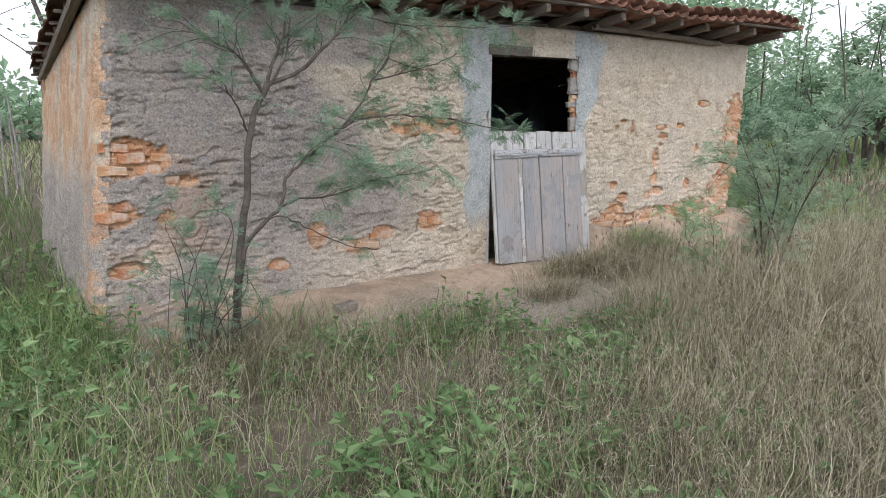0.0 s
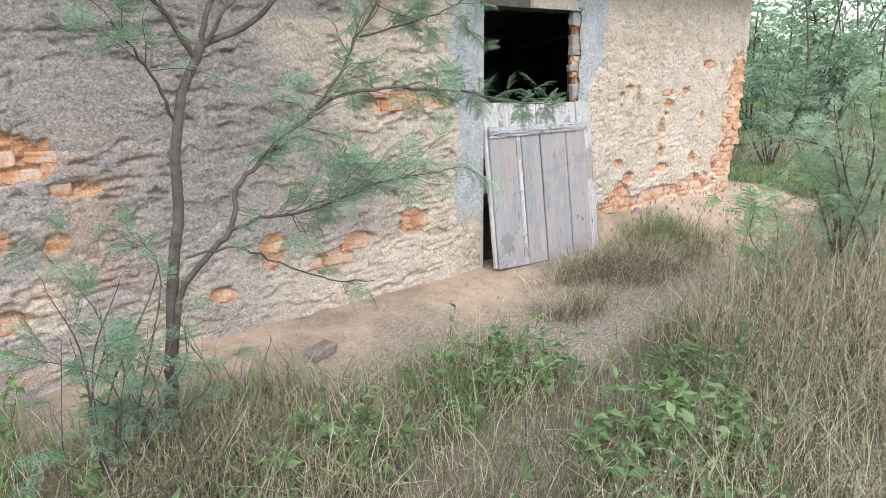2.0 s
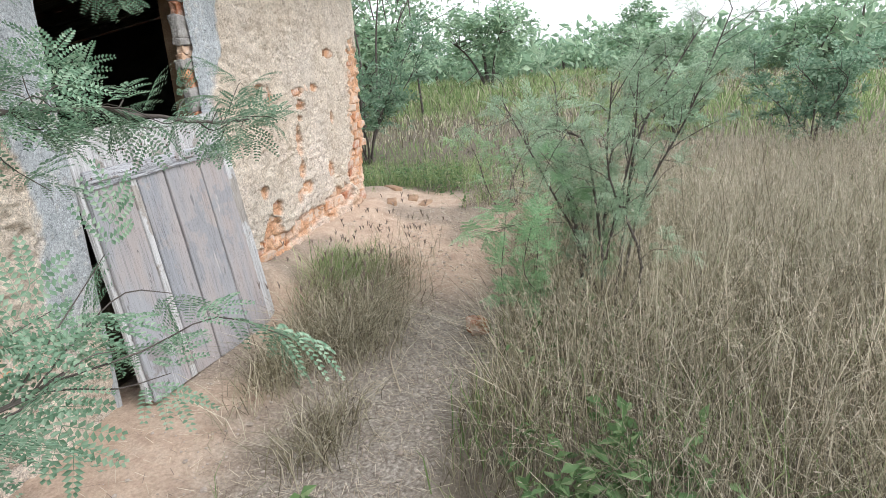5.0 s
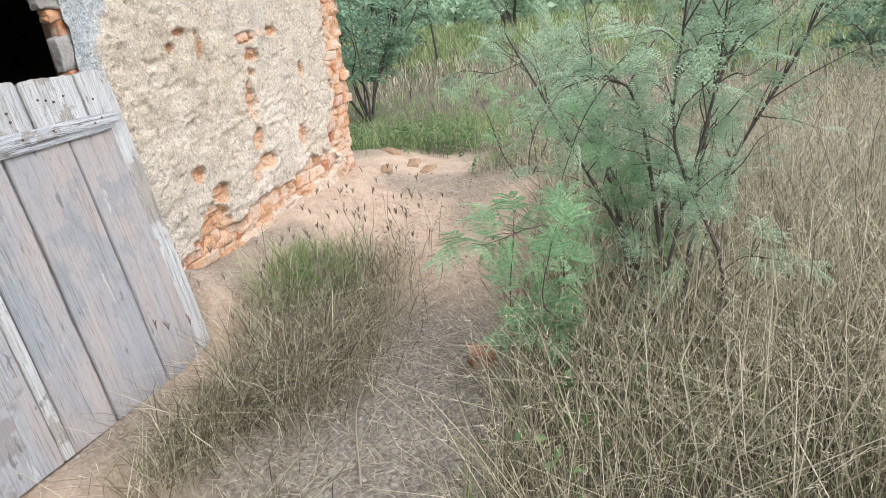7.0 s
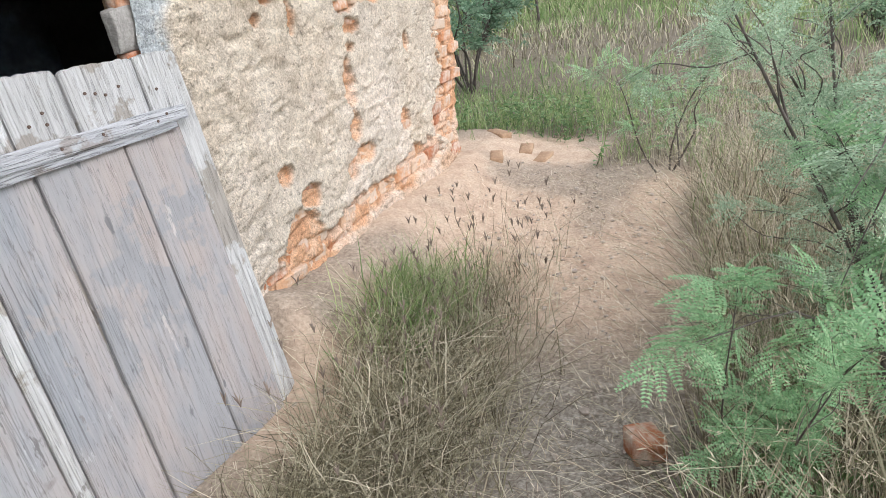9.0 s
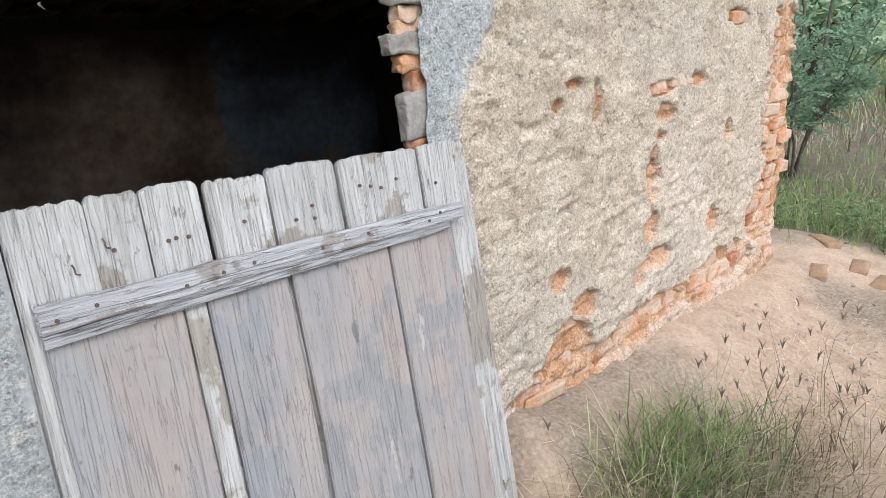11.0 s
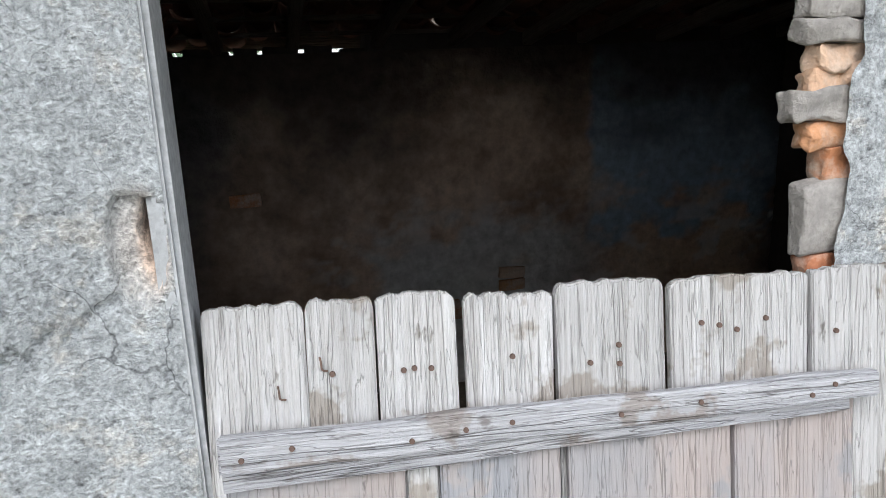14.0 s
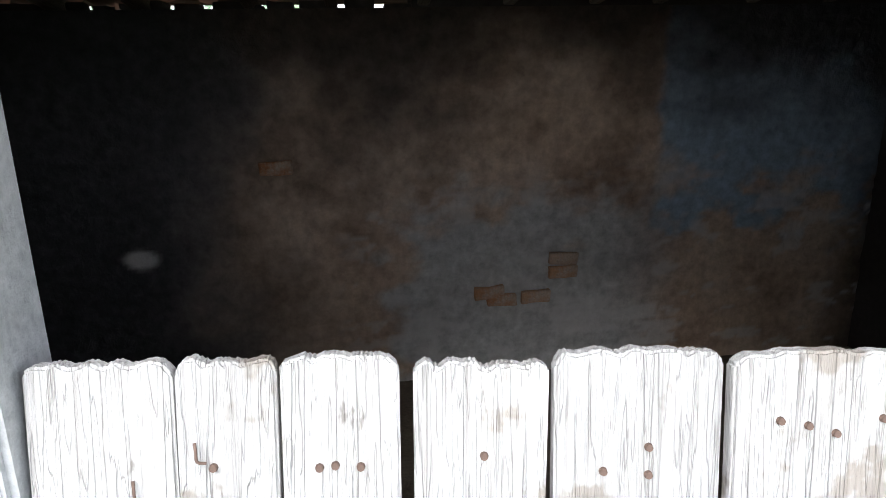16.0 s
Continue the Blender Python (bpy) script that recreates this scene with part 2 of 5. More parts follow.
def brick_material():
    m, nt, bsdf = nodes_of("fired_clay")
    co = coords(nt)
    rnd = nt.nodes.new("ShaderNodeObjectInfo").outputs["Random"]
    col = ramp(nt, rnd, [(0.0, (0.40, 0.16, 0.085)), (0.35, (0.55, 0.25, 0.12)), (0.6, (0.60, 0.34, 0.19)), (1.0, (0.64, 0.48, 0.36))])
    mid, fine = add_noise(nt, co, 16.0, 6, 0.65), add_noise(nt, co, 90.0, 5, 0.6)
    col = blend(nt, grey_ramp(nt, mid, 0.42, 0.62, 0.0, 0.85), col, (0.62, 0.51, 0.42))
    col = blend(nt, 0.5, col, grey_ramp(nt, fine, 0.25, 0.75, 0.5, 1.2), "MULTIPLY")
    nt.links.new(col, bsdf.inputs["Base Color"])
    bsdf.inputs["Roughness"].default_value = 0.92
    bsdf.inputs["Specular IOR Level"].default_value = 0.15
    bump(nt, bsdf, blend(nt, 0.5, fine, mid), 0.9, 0.010)
    return m


def wood_material(name, dark, mid_c, light, along="z", stain=(0.20, 0.15, 0.11), crack_strength=0.75, blot_scale=5.0, tint=None):
    """Weathered wood with the grain along one axis, cracked, stained and scratched."""
    m, nt, bsdf = nodes_of(name)
    info = nt.nodes.new("ShaderNodeObjectInfo")
    co = coords(nt)
    shift = nt.nodes.new("ShaderNodeVectorMath")
    shift.operation = "ADD"
    nt.links.new(co, shift.inputs[0])
    many = times(nt, info.outputs["Random"], 37.0)
    nt.links.new(many, shift.inputs[1])
    co = shift.outputs[0]
    st = {"x": (1.4, 60, 60), "z": (60, 60, 1.4), "y": (60, 1.4, 60)}[along]
    grain = add_noise(nt, co, 2.2, 8, 0.7, st)
    crack = add_noise(nt, co, 1.0, 3, 0.5, tuple(0.55 * s for s in st))
    check = add_noise(nt, co, 2.1, 2, 0.5, tuple(s * (0.7 if s > 2 else 1.8) for s in st))
    blot = add_noise(nt, co, blot_scale, 5, 0.65)
    col = ramp(nt, grain, [(0.22 if tint else 0.26, dark), (0.42 if tint else 0.44, mid_c), (0.8 if tint else 0.68, light)])
    if tint:
        wash = add_noise(nt, co, 2.6, 5, 0.6, tuple(1.0 if s > 2 else 0.35 for s in st))
        col = blend(nt, grey_ramp(nt, wash, 0.44, 0.56, 0.0, 0.9), col, tint)
    col = blend(nt, grey_ramp(nt, blot, 0.565, 0.60, 0.0, 0.75), col, stain)
    lines = ramp(nt, crack, [(0.0, (1, 1, 1)), (0.49, (1, 1, 1)), (0.5, (0.16, 0.14, 0.125)), (0.51, (1, 1, 1)), (1.0, (1, 1, 1))])
    checks = ramp(nt, check, [(0.0, (1, 1, 1)), (0.385, (1, 1, 1)), (0.40, (0.28, 0.25, 0.23)), (0.415, (1, 1, 1)), (0.6, (1, 1, 1)), (0.61, (0.4, 0.37, 0.35)), (0.62, (1, 1, 1)), (1.0, (1, 1, 1))])
    col = blend(nt, crack_strength, col, lines, "MULTIPLY")
    col = blend(nt, crack_strength, col, checks, "MULTIPLY")
    speck = add_noise(nt, co, 26.0, 4, 0.6, tuple(1.0 if s > 2 else 0.35 for s in st))
    col = blend(nt, grey_ramp(nt, speck, 0.66, 0.70, 0.0, 0.7), col, tuple(0.5 * c for c in stain))
    flake = add_noise(nt, co, 13.0, 6, 0.75, tuple(1.0 if s > 2 else 0.22 for s in st))
    col = blend(nt, grey_ramp(nt, flake, 0.64, 0.67, 0.0, 0.6), col, tuple(min(0.74, 1.35 * c) for c in light))
    col = blend(nt, 0.6, col, grey_ramp(nt, flake, 0.25, 0.5, 0.85 if tint else 0.65, 1.04), "MULTIPLY")
    fuzz = add_noise(nt, co, 6.0, 4, 0.7, st)
    col = blend(nt, 0.18 if tint else 0.4, col, grey_ramp(nt, fuzz, 0.3, 0.7, 0.7, 1.25), "MULTIPLY")
    col = blend(nt, 0.35, col, grey_ramp(nt, info.outputs["Random"], 0, 1, 0.65, 1.15), "MULTIPLY")
    nt.links.new(col, bsdf.inputs["Base Color"])
    bsdf.inputs["Roughness"].default_value = 0.85
    bsdf.inputs["Specular IOR Level"].default_value = 0.2
    bump(nt, bsdf, blend(nt, 0.7, blend(nt, 0.6, grain, lines, "MULTIPLY"), checks, "MULTIPLY"), 1.0, 0.004 if tint else 0.010)
    return m


def leaf_material(name, stops, translucent=0.35, rough=0.6):
    m, nt, bsdf = nodes_of(name)
    rnd = nt.nodes.new("ShaderNodeNewGeometry").outputs["Random Per Island"]
    patch = add_noise(nt, coords(nt), 1.1, 3)
    col = blend(nt, 0.5, ramp(nt, rnd, stops), grey_ramp(nt, patch, 0.3, 0.7, 0.6, 1.35), "MULTIPLY")
    nt.links.new(col, bsdf.inputs["Base Color"])
    bsdf.inputs["Roughness"].default_value = rough
    bsdf.inputs["Specular IOR Level"].default_value = 0.25
    tr = nt.nodes.new("ShaderNodeBsdfTranslucent")
    nt.links.new(col, tr.inputs["Color"])
    mix = nt.nodes.new("ShaderNodeMixShader")
    mix.inputs[0].default_value = translucent
    nt.links.new(bsdf.outputs[0], mix.inputs[1])
    nt.links.new(tr.outputs[0], mix.inputs[2])
    nt.links.new(mix.outputs[0], nt.nodes["Material Output"].inputs["Surface"])
    return m


def ground_material():
    m, nt, bsdf = nodes_of("earth")
    co = coords(nt)
    big, mid, fine = add_noise(nt, co, 1.5, 5), add_noise(nt, co, 9.0, 6, 0.65), add_noise(nt, co, 60.0, 6, 0.7)
    soil = ramp(nt, mid, [(0.25, (0.10, 0.085, 0.065)), (0.6, (0.20, 0.17, 0.13)), (0.85, (0.29, 0.255, 0.205))])
    sand = ramp(nt, mid, [(0.25, (0.39, 0.28, 0.21)), (0.5, (0.53, 0.405, 0.305)), (0.8, (0.60, 0.49, 0.385))])
    litter = ramp(nt, fine, [(0.3, (0.17, 0.145, 0.12)), (0.5, (0.34, 0.30, 0.25)), (0.75, (0.60, 0.56, 0.50))])
    col = blend(nt, attribute(nt, "sand"), soil, sand)
    col = blend(nt, attribute(nt, "litter"), col, litter)
    col = blend(nt, 0.6, col, grey_ramp(nt, fine, 0.28, 0.72, 0.5, 1.2), "MULTIPLY")
    peb = nt.nodes.new("ShaderNodeTexVoronoi")
    peb.inputs["Scale"].default_value = 55.0
    nt.links.new(co, peb.inputs["Vector"])
    nt.links.new(col, bsdf.inputs["Base Color"])
    bsdf.inputs["Roughness"].default_value = 0.97
    bsdf.inputs["Specular IOR Level"].default_value = 0.1
    bump(nt, bsdf, blend(nt, 0.35, fine, peb.outputs["Distance"]), 0.8, 0.015)
    return m


PLASTER = plaster_material()
BRICK = brick_material()
EARTH = ground_material()
CEMENT = surface("cement_render", (0.386, 0.399, 0.403), (0.521, 0.538, 0.546), 3.5, 70.0, 0.9, 0.5)
MORTAR = surface("rough_mortar", (0.30, 0.285, 0.265), (0.48, 0.455, 0.42), 9.0, 80.0, 0.95, 0.8, 0.01)
CORE = surface("clay_core", (0.30, 0.19, 0.12), (0.46, 0.32, 0.21), 5.0, 50.0, 0.95, 0.6)
# base colour lowered far down to make the room's shade deeper
INSIDE = surface("dark_room_plaster", (0.045, 0.035, 0.03), (0.09, 0.083, 0.08), 1.4, 25.0, 0.9, 0.5)
UPPER_WOOD = wood_material("bleached_wood", (0.320, 0.305, 0.282), (0.564, 0.555, 0.540), (0.677, 0.677, 0.672), "z", (0.345, 0.30, 0.25), 0.42, 4.2)
LOWER_WOOD = wood_material("painted_wood", (0.296, 0.300, 0.311), (0.363, 0.366, 0.377), (0.407, 0.407, 0.414), "z", (0.266, 0.244, 0.233), 0.4, 3.2, (0.429, 0.377, 0.351))
DARK_WOOD = wood_material("dark_painted_wood", (0.192, 0.200, 0.216), (0.272, 0.280, 0.296), (0.368, 0.368, 0.376), "z", (0.368, 0.336, 0.320), 0.5, 4.0, (0.400, 0.356, 0.336))
PINK_WOOD = wood_material("pinkish_painted_wood", (0.315, 0.280, 0.266), (0.392, 0.343, 0.322), (0.434, 0.392, 0.371), "z", (0.294, 0.301, 0.315), 0.4, 3.0, (0.329, 0.332, 0.343))
SLAT_WOOD = wood_material("grey_wood", (0.24, 0.245, 0.26), (0.44, 0.445, 0.465), (0.60, 0.605, 0.62), "x", (0.32, 0.28, 0.25))
BEAM_WOOD = wood_material("dark_beam_wood", (0.09, 0.075, 0.06), (0.17, 0.145, 0.12), (0.26, 0.23, 0.20), "x")
RAFTER_WOOD = wood_material("rafter_wood", (0.10, 0.08, 0.065), (0.20, 0.165, 0.135), (0.30, 0.26, 0.22), "y")
TILE = surface("roof_tile_clay", (0.17, 0.085, 0.062), (0.33, 0.18, 0.13), 6.0, 45.0, 0.9, 0.5, 0.004, 0.7)
RUST = surface("rusty_iron", (0.10, 0.07, 0.058), (0.20, 0.135, 0.105), 60.0, 300.0, 0.8, 0.4, 0.001)
BARK = surface("grey_bark", (0.075, 0.064, 0.056), (0.16, 0.138, 0.12), 20.0, 90.0, 0.95, 0.7, 0.005)
STONE = surface("grey_stone", (0.20, 0.17, 0.145), (0.38, 0.33, 0.28), 12.0, 70.0, 0.9, 0.6)
PALE_STICK = surface("bleached_sticks", (0.24, 0.225, 0.21), (0.42, 0.40, 0.38), 14.0, 80.0, 0.9, 0.5)
GRAVEL = surface("pale_gravel", (0.30, 0.25, 0.21), (0.55, 0.48, 0.41), 14.0, 90.0, 0.9, 0.5)
MIMOSA = leaf_material("mimosa_leaf", [(0.0, (0.12, 0.215, 0.13)), (0.5, (0.215, 0.34, 0.225)), (1.0, (0.36, 0.47, 0.335))], 0.4)
PALE_MIMOSA = leaf_material("pale_mimosa_leaf", [(0.0, (0.21, 0.31, 0.20)), (0.5, (0.33, 0.45, 0.30)), (1.0, (0.47, 0.58, 0.42))], 0.4)
PALE_LEAF = leaf_material("young_mimosa_leaf", [(0.0, (0.20, 0.36, 0.18)), (0.6, (0.30, 0.49, 0.27)), (1.0, (0.42, 0.58, 0.34))], 0.4)
WEED = leaf_material("weed_leaf", [(0.0, (0.10, 0.18, 0.07)), (0.6, (0.17, 0.28, 0.115)), (1.0, (0.31, 0.41, 0.20))], 0.4)
FAR_LEAF = leaf_material("wood_leaf", [(0.0, (0.19, 0.30, 0.19)), (0.5, (0.31, 0.45, 0.29)), (1.0, (0.46, 0.58, 0.39))], 0.4)
DRY = leaf_material("dry_grass", [(0.0, (0.085, 0.07, 0.045)), (0.4, (0.235, 0.212, 0.135)), (0.75, (0.46, 0.422, 0.30)), (1.0, (0.71, 0.64, 0.50))], 0.35, 0.7)
GREEN = leaf_material("green_grass", [(0.0, (0.13, 0.21, 0.075)), (0.55, (0.27, 0.37, 0.15)), (1.0, (0.46, 0.50, 0.26))], 0.4, 0.6)
MEADOW = leaf_material("meadow_grass", [(0.0, (0.06, 0.12, 0.035)), (0.55, (0.135, 0.225, 0.075)), (1.0, (0.27, 0.33, 0.14))], 0.4, 0.6)
HEADS = leaf_material("seed_heads", [(0.0, (0.40, 0.33, 0.235)), (0.6, (0.60, 0.52, 0.40)), (1.0, (0.72, 0.65, 0.52))], 0.4, 0.8)
DARK_HEADS = leaf_material("finger_grass_heads", [(0.0, (0.16, 0.12, 0.10)), (1.0, (0.32, 0.26, 0.21))], 0.2, 0.8)


# ---- ground ----
def bare(x, y):
    """1 on the trodden earth by the hut, 0 in the grass."""
    wob = 0.35 * (fbm(x * 1.6, y * 1.6, 3, 91) - 0.5)
    strip = smooth(-1.05 + 0.45 * smooth(-1.7, -2.3, x), -0.75 + 0.4 * smooth(-1.7, -2.3, x), y + wob) * smooth(-3.3, -2.7, x + wob) * smooth(4.6, 4.2, x)
    court = smooth(-1.65, -1.4, y + wob) * smooth(-1.0, -0.4, x + wob) * smooth(3.9, 3.4, x)
    trail = np.exp(-((y + 1.95 + 0.12 * (x + 1)) / 0.22) ** 2) * smooth(-2.3, -1.6, x) * smooth(0.1, -0.5, x) * 0.35
    return np.clip(np.maximum(np.maximum(strip, court), trail), 0, 1) * (y < 0.6)


def height(x, y):
    """The ground's height."""
    r = np.hypot(x, y)
    rise = smooth(1.6, 3.5, x)
    z = -0.145 + 0.145 * rise * smooth(-3.5, -1.2, y) + 0.05 * (fbm(x * 0.7, y * 0.7, 3, 5) - 0.5) + 0.018 * (fbm(x * 5, y * 5, 4, 9) - 0.5)
    z = z + (fbm(x * 0.12, y * 0.12, 3, 31) - 0.5) * 0.5 * smooth(6, 20, r)
    near = smooth(-4.0, -2.6, x) * smooth(5.0, 4.2, x)
    bank = 0.5 + 0.5 * smooth(-3.0, -2.2, x)
    z = z + near * bank * (1 - rise) * 0.11 * smooth(-0.95, -0.25, y)
    z = z + near * (0.19 - 0.08 * smooth(2.2, 3.7, x) + 0.07 * np.exp(-((x - 1.3) / 0.2) ** 2)) * smooth(-0.6, 0.0, y) ** 1.5 * smooth(1.05, 1.35, x) * (0.8 + 0.4 * fbm(x * 3, y * 3, 2, 77))
    inside = smooth(0.16, 0.3, y) * smooth(3.4, 3.2, y) * smooth(-3.1, -3.0, x) * smooth(3.75, 3.65, x)
    return z * (1 - inside) - 0.42 * inside


def axis_steps(edges, steps):
    out = []
    for (a, b), s in zip(zip(edges[:-1], edges[1:]), steps):
        out.append(np.arange(a, b, s))
    return np.concatenate(out + [[edges[-1]]])


def build_ground():
    xs = axis_steps([-400, -60, -12, -4.5, 5.0, 14, 60, 400], [40, 4, 0.35, 0.03, 0.3, 4, 40])
    ys = axis_steps([-400, -60, -12, -4.0, 0.5, 8, 60, 400], [40, 4, 0.35, 0.03, 0.3, 4, 40])
    gx, gy = np.meshgrid(xs, ys, indexing="ij")
    gz = height(gx, gy)
    b = bare(gx, gy)
    gz = gz + b * (0.012 * (fbm(gx * 18, gy * 18, 3, 3) - 0.5))
    n, m = len(xs), len(ys)
    i, j = np.meshgrid(np.arange(n - 1), np.arange(m - 1), indexing="ij")
    quads = np.stack([i * m + j, (i + 1) * m + j, (i + 1) * m + j + 1, i * m + j + 1], -1).reshape(-1, 4)
    me = np_mesh("ground", np.stack([gx, gy, gz], -1).reshape(-1, 3), quads, None, EARTH, True)
    sandy = np.clip(b * smooth(-1.05, -0.4, gy) + b * smooth(1.2, 2.0, gx), 0, 1) * (0.55 + 0.45 * smooth(0.3, 0.6, fbm(gx * 2, gy * 2, 3, 41)))
    me.attributes.new("sand", "FLOAT", "POINT").data.foreach_set("value", np.clip(sandy, 0, 1).ravel().astype(np.float32))
    me.attributes.new("litter", "FLOAT", "POINT").data.foreach_set("value", (b * (1 - sandy) * 0.8).ravel().astype(np.float32))
    tagged(new("ground", me), "bare sandy earth, trodden and littered with straw", "ground", kind="structure")


build_ground()


# ---- the hut's front wall ----
X0, X1, TOP, BACK = -3.22, 3.9, 2.12, 3.1
DOOR_W, DOOR_H, JAMB = 1.03, 1.85, 1.085
# patches of bare brick: x, z, half width, half height
PATCHES = [
    (-3.0, 1.04, 0.26, 0.13), (-3.12, 0.67, 0.16, 0.10), (-3.04, 0.29, 0.13, 0.055), (-0.64, 0.43, 0.12, 0.085),
    (-2.79, 0.64, 0.06, 0.05), (-2.7, 0.88, 0.12, 0.04), (-0.72, 1.235, 0.34, 0.075), (-0.36, 1.21, 0.06, 0.05),
    (-1.70, 0.38, 0.085, 0.11), (-1.29, 0.27, 0.17, 0.075), (-1.10, 0.36, 0.12, 0.05), (-2.015, 0.20, 0.09, 0.05), (-1.2, 1.33, 0.08, 0.035),
    (1.70, 0.34, 0.15, 0.09), (1.70, 0.20, 0.30, 0.10), (2.3, 0.83, 0.055, 0.13), (2.29, 0.64, 0.06, 0.07), (2.38, 1.19, 0.10, 0.035), (2.40, 1.09, 0.09, 0.04), (2.36, 1.0, 0.06, 0.03),
    (2.68, 1.20, 0.075, 0.035), (1.75, 1.255, 0.055, 0.022), (1.66, 1.195, 0.03, 0.03), (1.90, 1.18, 0.03, 0.065), (2.2, 0.46, 0.06, 0.05), (2.34, 0.50, 0.10, 0.05), (2.3, 0.25, 0.40, 0.07),
    (2.95, 0.27, 0.42, 0.10), (3.72, 0.70, 0.30, 0.80), (3.45, 0.45, 0.20, 0.16), (3.07, 1.44, 0.10, 0.035), (1.65, 0.60, 0.055, 0.04), (1.80, 0.46, 0.09, 0.05), (3.0, 0.94, 0.05, 0.05), (2.85, 0.55, 0.07, 0.07),
]
HOLE = (-0.005, 1.285)


def patch_mask(x, z):
    warp = 0.55 * (fbm(x * 5, z * 7, 3, 51) - 0.5) + 0.65 * (fbm(x * 19, z * 26, 3, 52) - 0.5)
    best = np.full(np.shape(x), -9.0)
    for px, pz, rx, rz in PATCHES:
        best = np.maximum(best, 1 - np.hypot((x - px) / rx, (z - pz) / rz))
    return smooth(-0.02, 0.035, best + warp * 1.1)


def cement_mask(x, z):
    wob = 0.26 * (fbm(x * 6, z * 5, 4, 61) - 0.5)
    left = smooth(-0.30, -0.26, x + wob) * smooth(0.3, 0.2, x) * smooth(0.25, 0.5, z + wob)
    right = smooth(1.0, 1.02, x) * smooth(1.27 + 0.08 * smooth(1.2, 1.5, z), 1.235 + 0.08 * smooth(1.2, 1.5, z), x + wob) * smooth(0.35, 0.5, z + wob)
    smear = smooth(0.16, 0.12, np.hypot((x - 1.28) / 1.5, z - 1.98) + wob)
    return np.clip(np.maximum(np.maximum(left, right), smear), 0, 1)


def wall_relief(x, z):
    """How far the plaster stands out of the wall's face, with masks for its wear."""
    patch, cement = patch_mask(x, z), cement_mask(x, z)
    near_door = smooth(1.0, 1.3, x)
    coarse = smooth(1.3, 0.55, z + 0.9 * (fbm(x * 1.7, z * 1.7, 3, 71) - 0.5)) * (0.25 + 0.75 * near_door)
    coarse = np.clip(coarse, 0, 1) * (0.45 + 0.55 * smooth(0.4, 0.6, fbm(x * 3.1, z * 3.1, 2, 72)))
    wx = x + 0.10 * (fbm(x * 4, z * 4, 3, 84) - 0.5) + 0.03 * (fbm(x * 18, z * 18, 2, 97) - 0.5)
    wz = z + 0.07 * (fbm(x * 4, z * 5, 3, 85) - 0.5) + 0.02 * (fbm(x * 18, z * 18, 2, 98) - 0.5)
    h = 0.012 + 0.012 * (fbm(x * 1.1, z * 1.1, 3, 81) - 0.5) + 0.010 * (fbm(wx * 7, wz * 11, 4, 82) - 0.5) + 0.013 * (fbm(x * 34, z * 40, 3, 83) - 0.5)
    lump = lumps(wx / 0.19, wz / 0.088, 7)
    small = lumps(wx / 0.075, wz / 0.055, 8)
    h = h + coarse * (1 - cement) * (0.006 * lump + 0.007 * small - 0.008)
    # level ledges and torn pits in the plaster
    ledge = np.clip(1 - np.abs(fbm(wx * 3.2, wz * 11, 3, 99) - 0.5) * 22, 0, 1) * smooth(0.5, 0.6, fbm(x * 4.2, z * 4.2, 3, 96))
    h = h - (1 - cement) * 0.006 * ledge
    pock = smooth(0.62, 0.70, fbm(x * 9, z * 23, 3, 86)) * smooth(0.40, 0.55, fbm(x * 1.9, z * 2.3, 3, 100))
    calm = 1 - 0.6 * near_door
    h = h - (1 - cement) * 0.020 * pock * calm
    nick = smooth(0.60, 0.68, fbm(x * 22, z * 44, 2, 101)) * smooth(0.38, 0.52, fbm(x * 2.9 + 7, z * 3.3, 3, 102))
    h = h - (1 - cement) * 0.013 * nick * calm
    torn = fbm(wx * 2.6, wz * 7, 4, 103)
    h = h - (1 - cement) * 0.012 * smooth(0.50, 0.515, torn) * smooth(-0.2, -0.5, x)
    course = np.abs(np.sin(np.pi * (wz / 0.082)))
    h = h + (1 - cement) * 0.0035 * course * smooth(0.35, 0.6, fbm(x * 1.3, z * 1.3, 2, 95))
    h = h * (1 - cement * 0.6) + cement * (0.012 - 0.026 * smooth(0.9, 1.0, x) * smooth(1.34, 1.24, x))
    h = h - patch * (0.026 + 0.014 * (1 - lump) + 0.01 * (fbm(x * 14, z * 14, 2, 94) - 0.5))
    # a crack runs down from the hole beside the jamb
    run = 1.215 + 0.5 * (x + 0.05) + 0.06 * (fbm(x * 30, x * 0 + 2, 3, 105) - 0.5)
    h = h - 0.014 * np.exp(-((z - run) / 0.0045) ** 2) * smooth(-0.30, -0.26, x) * smooth(-0.02, -0.04, x)
    gap = np.hypot((x - HOLE[0]) / 0.034, (z - HOLE[1]) / 0.075) + 0.9 * (fbm(x * 22, z * 22, 3, 106) - 0.5)
    deep = np.hypot((x - HOLE[0] - 0.022) / 0.014, (z - HOLE[1] - 0.028) / 0.035) + 0.5 * (fbm(x * 30, z * 30, 2, 107) - 0.5)
    h = h - 0.014 * smooth(1.05, 0.92, gap) - 0.075 * smooth(1.15, 0.9, deep)
    return h, patch, cement, coarse


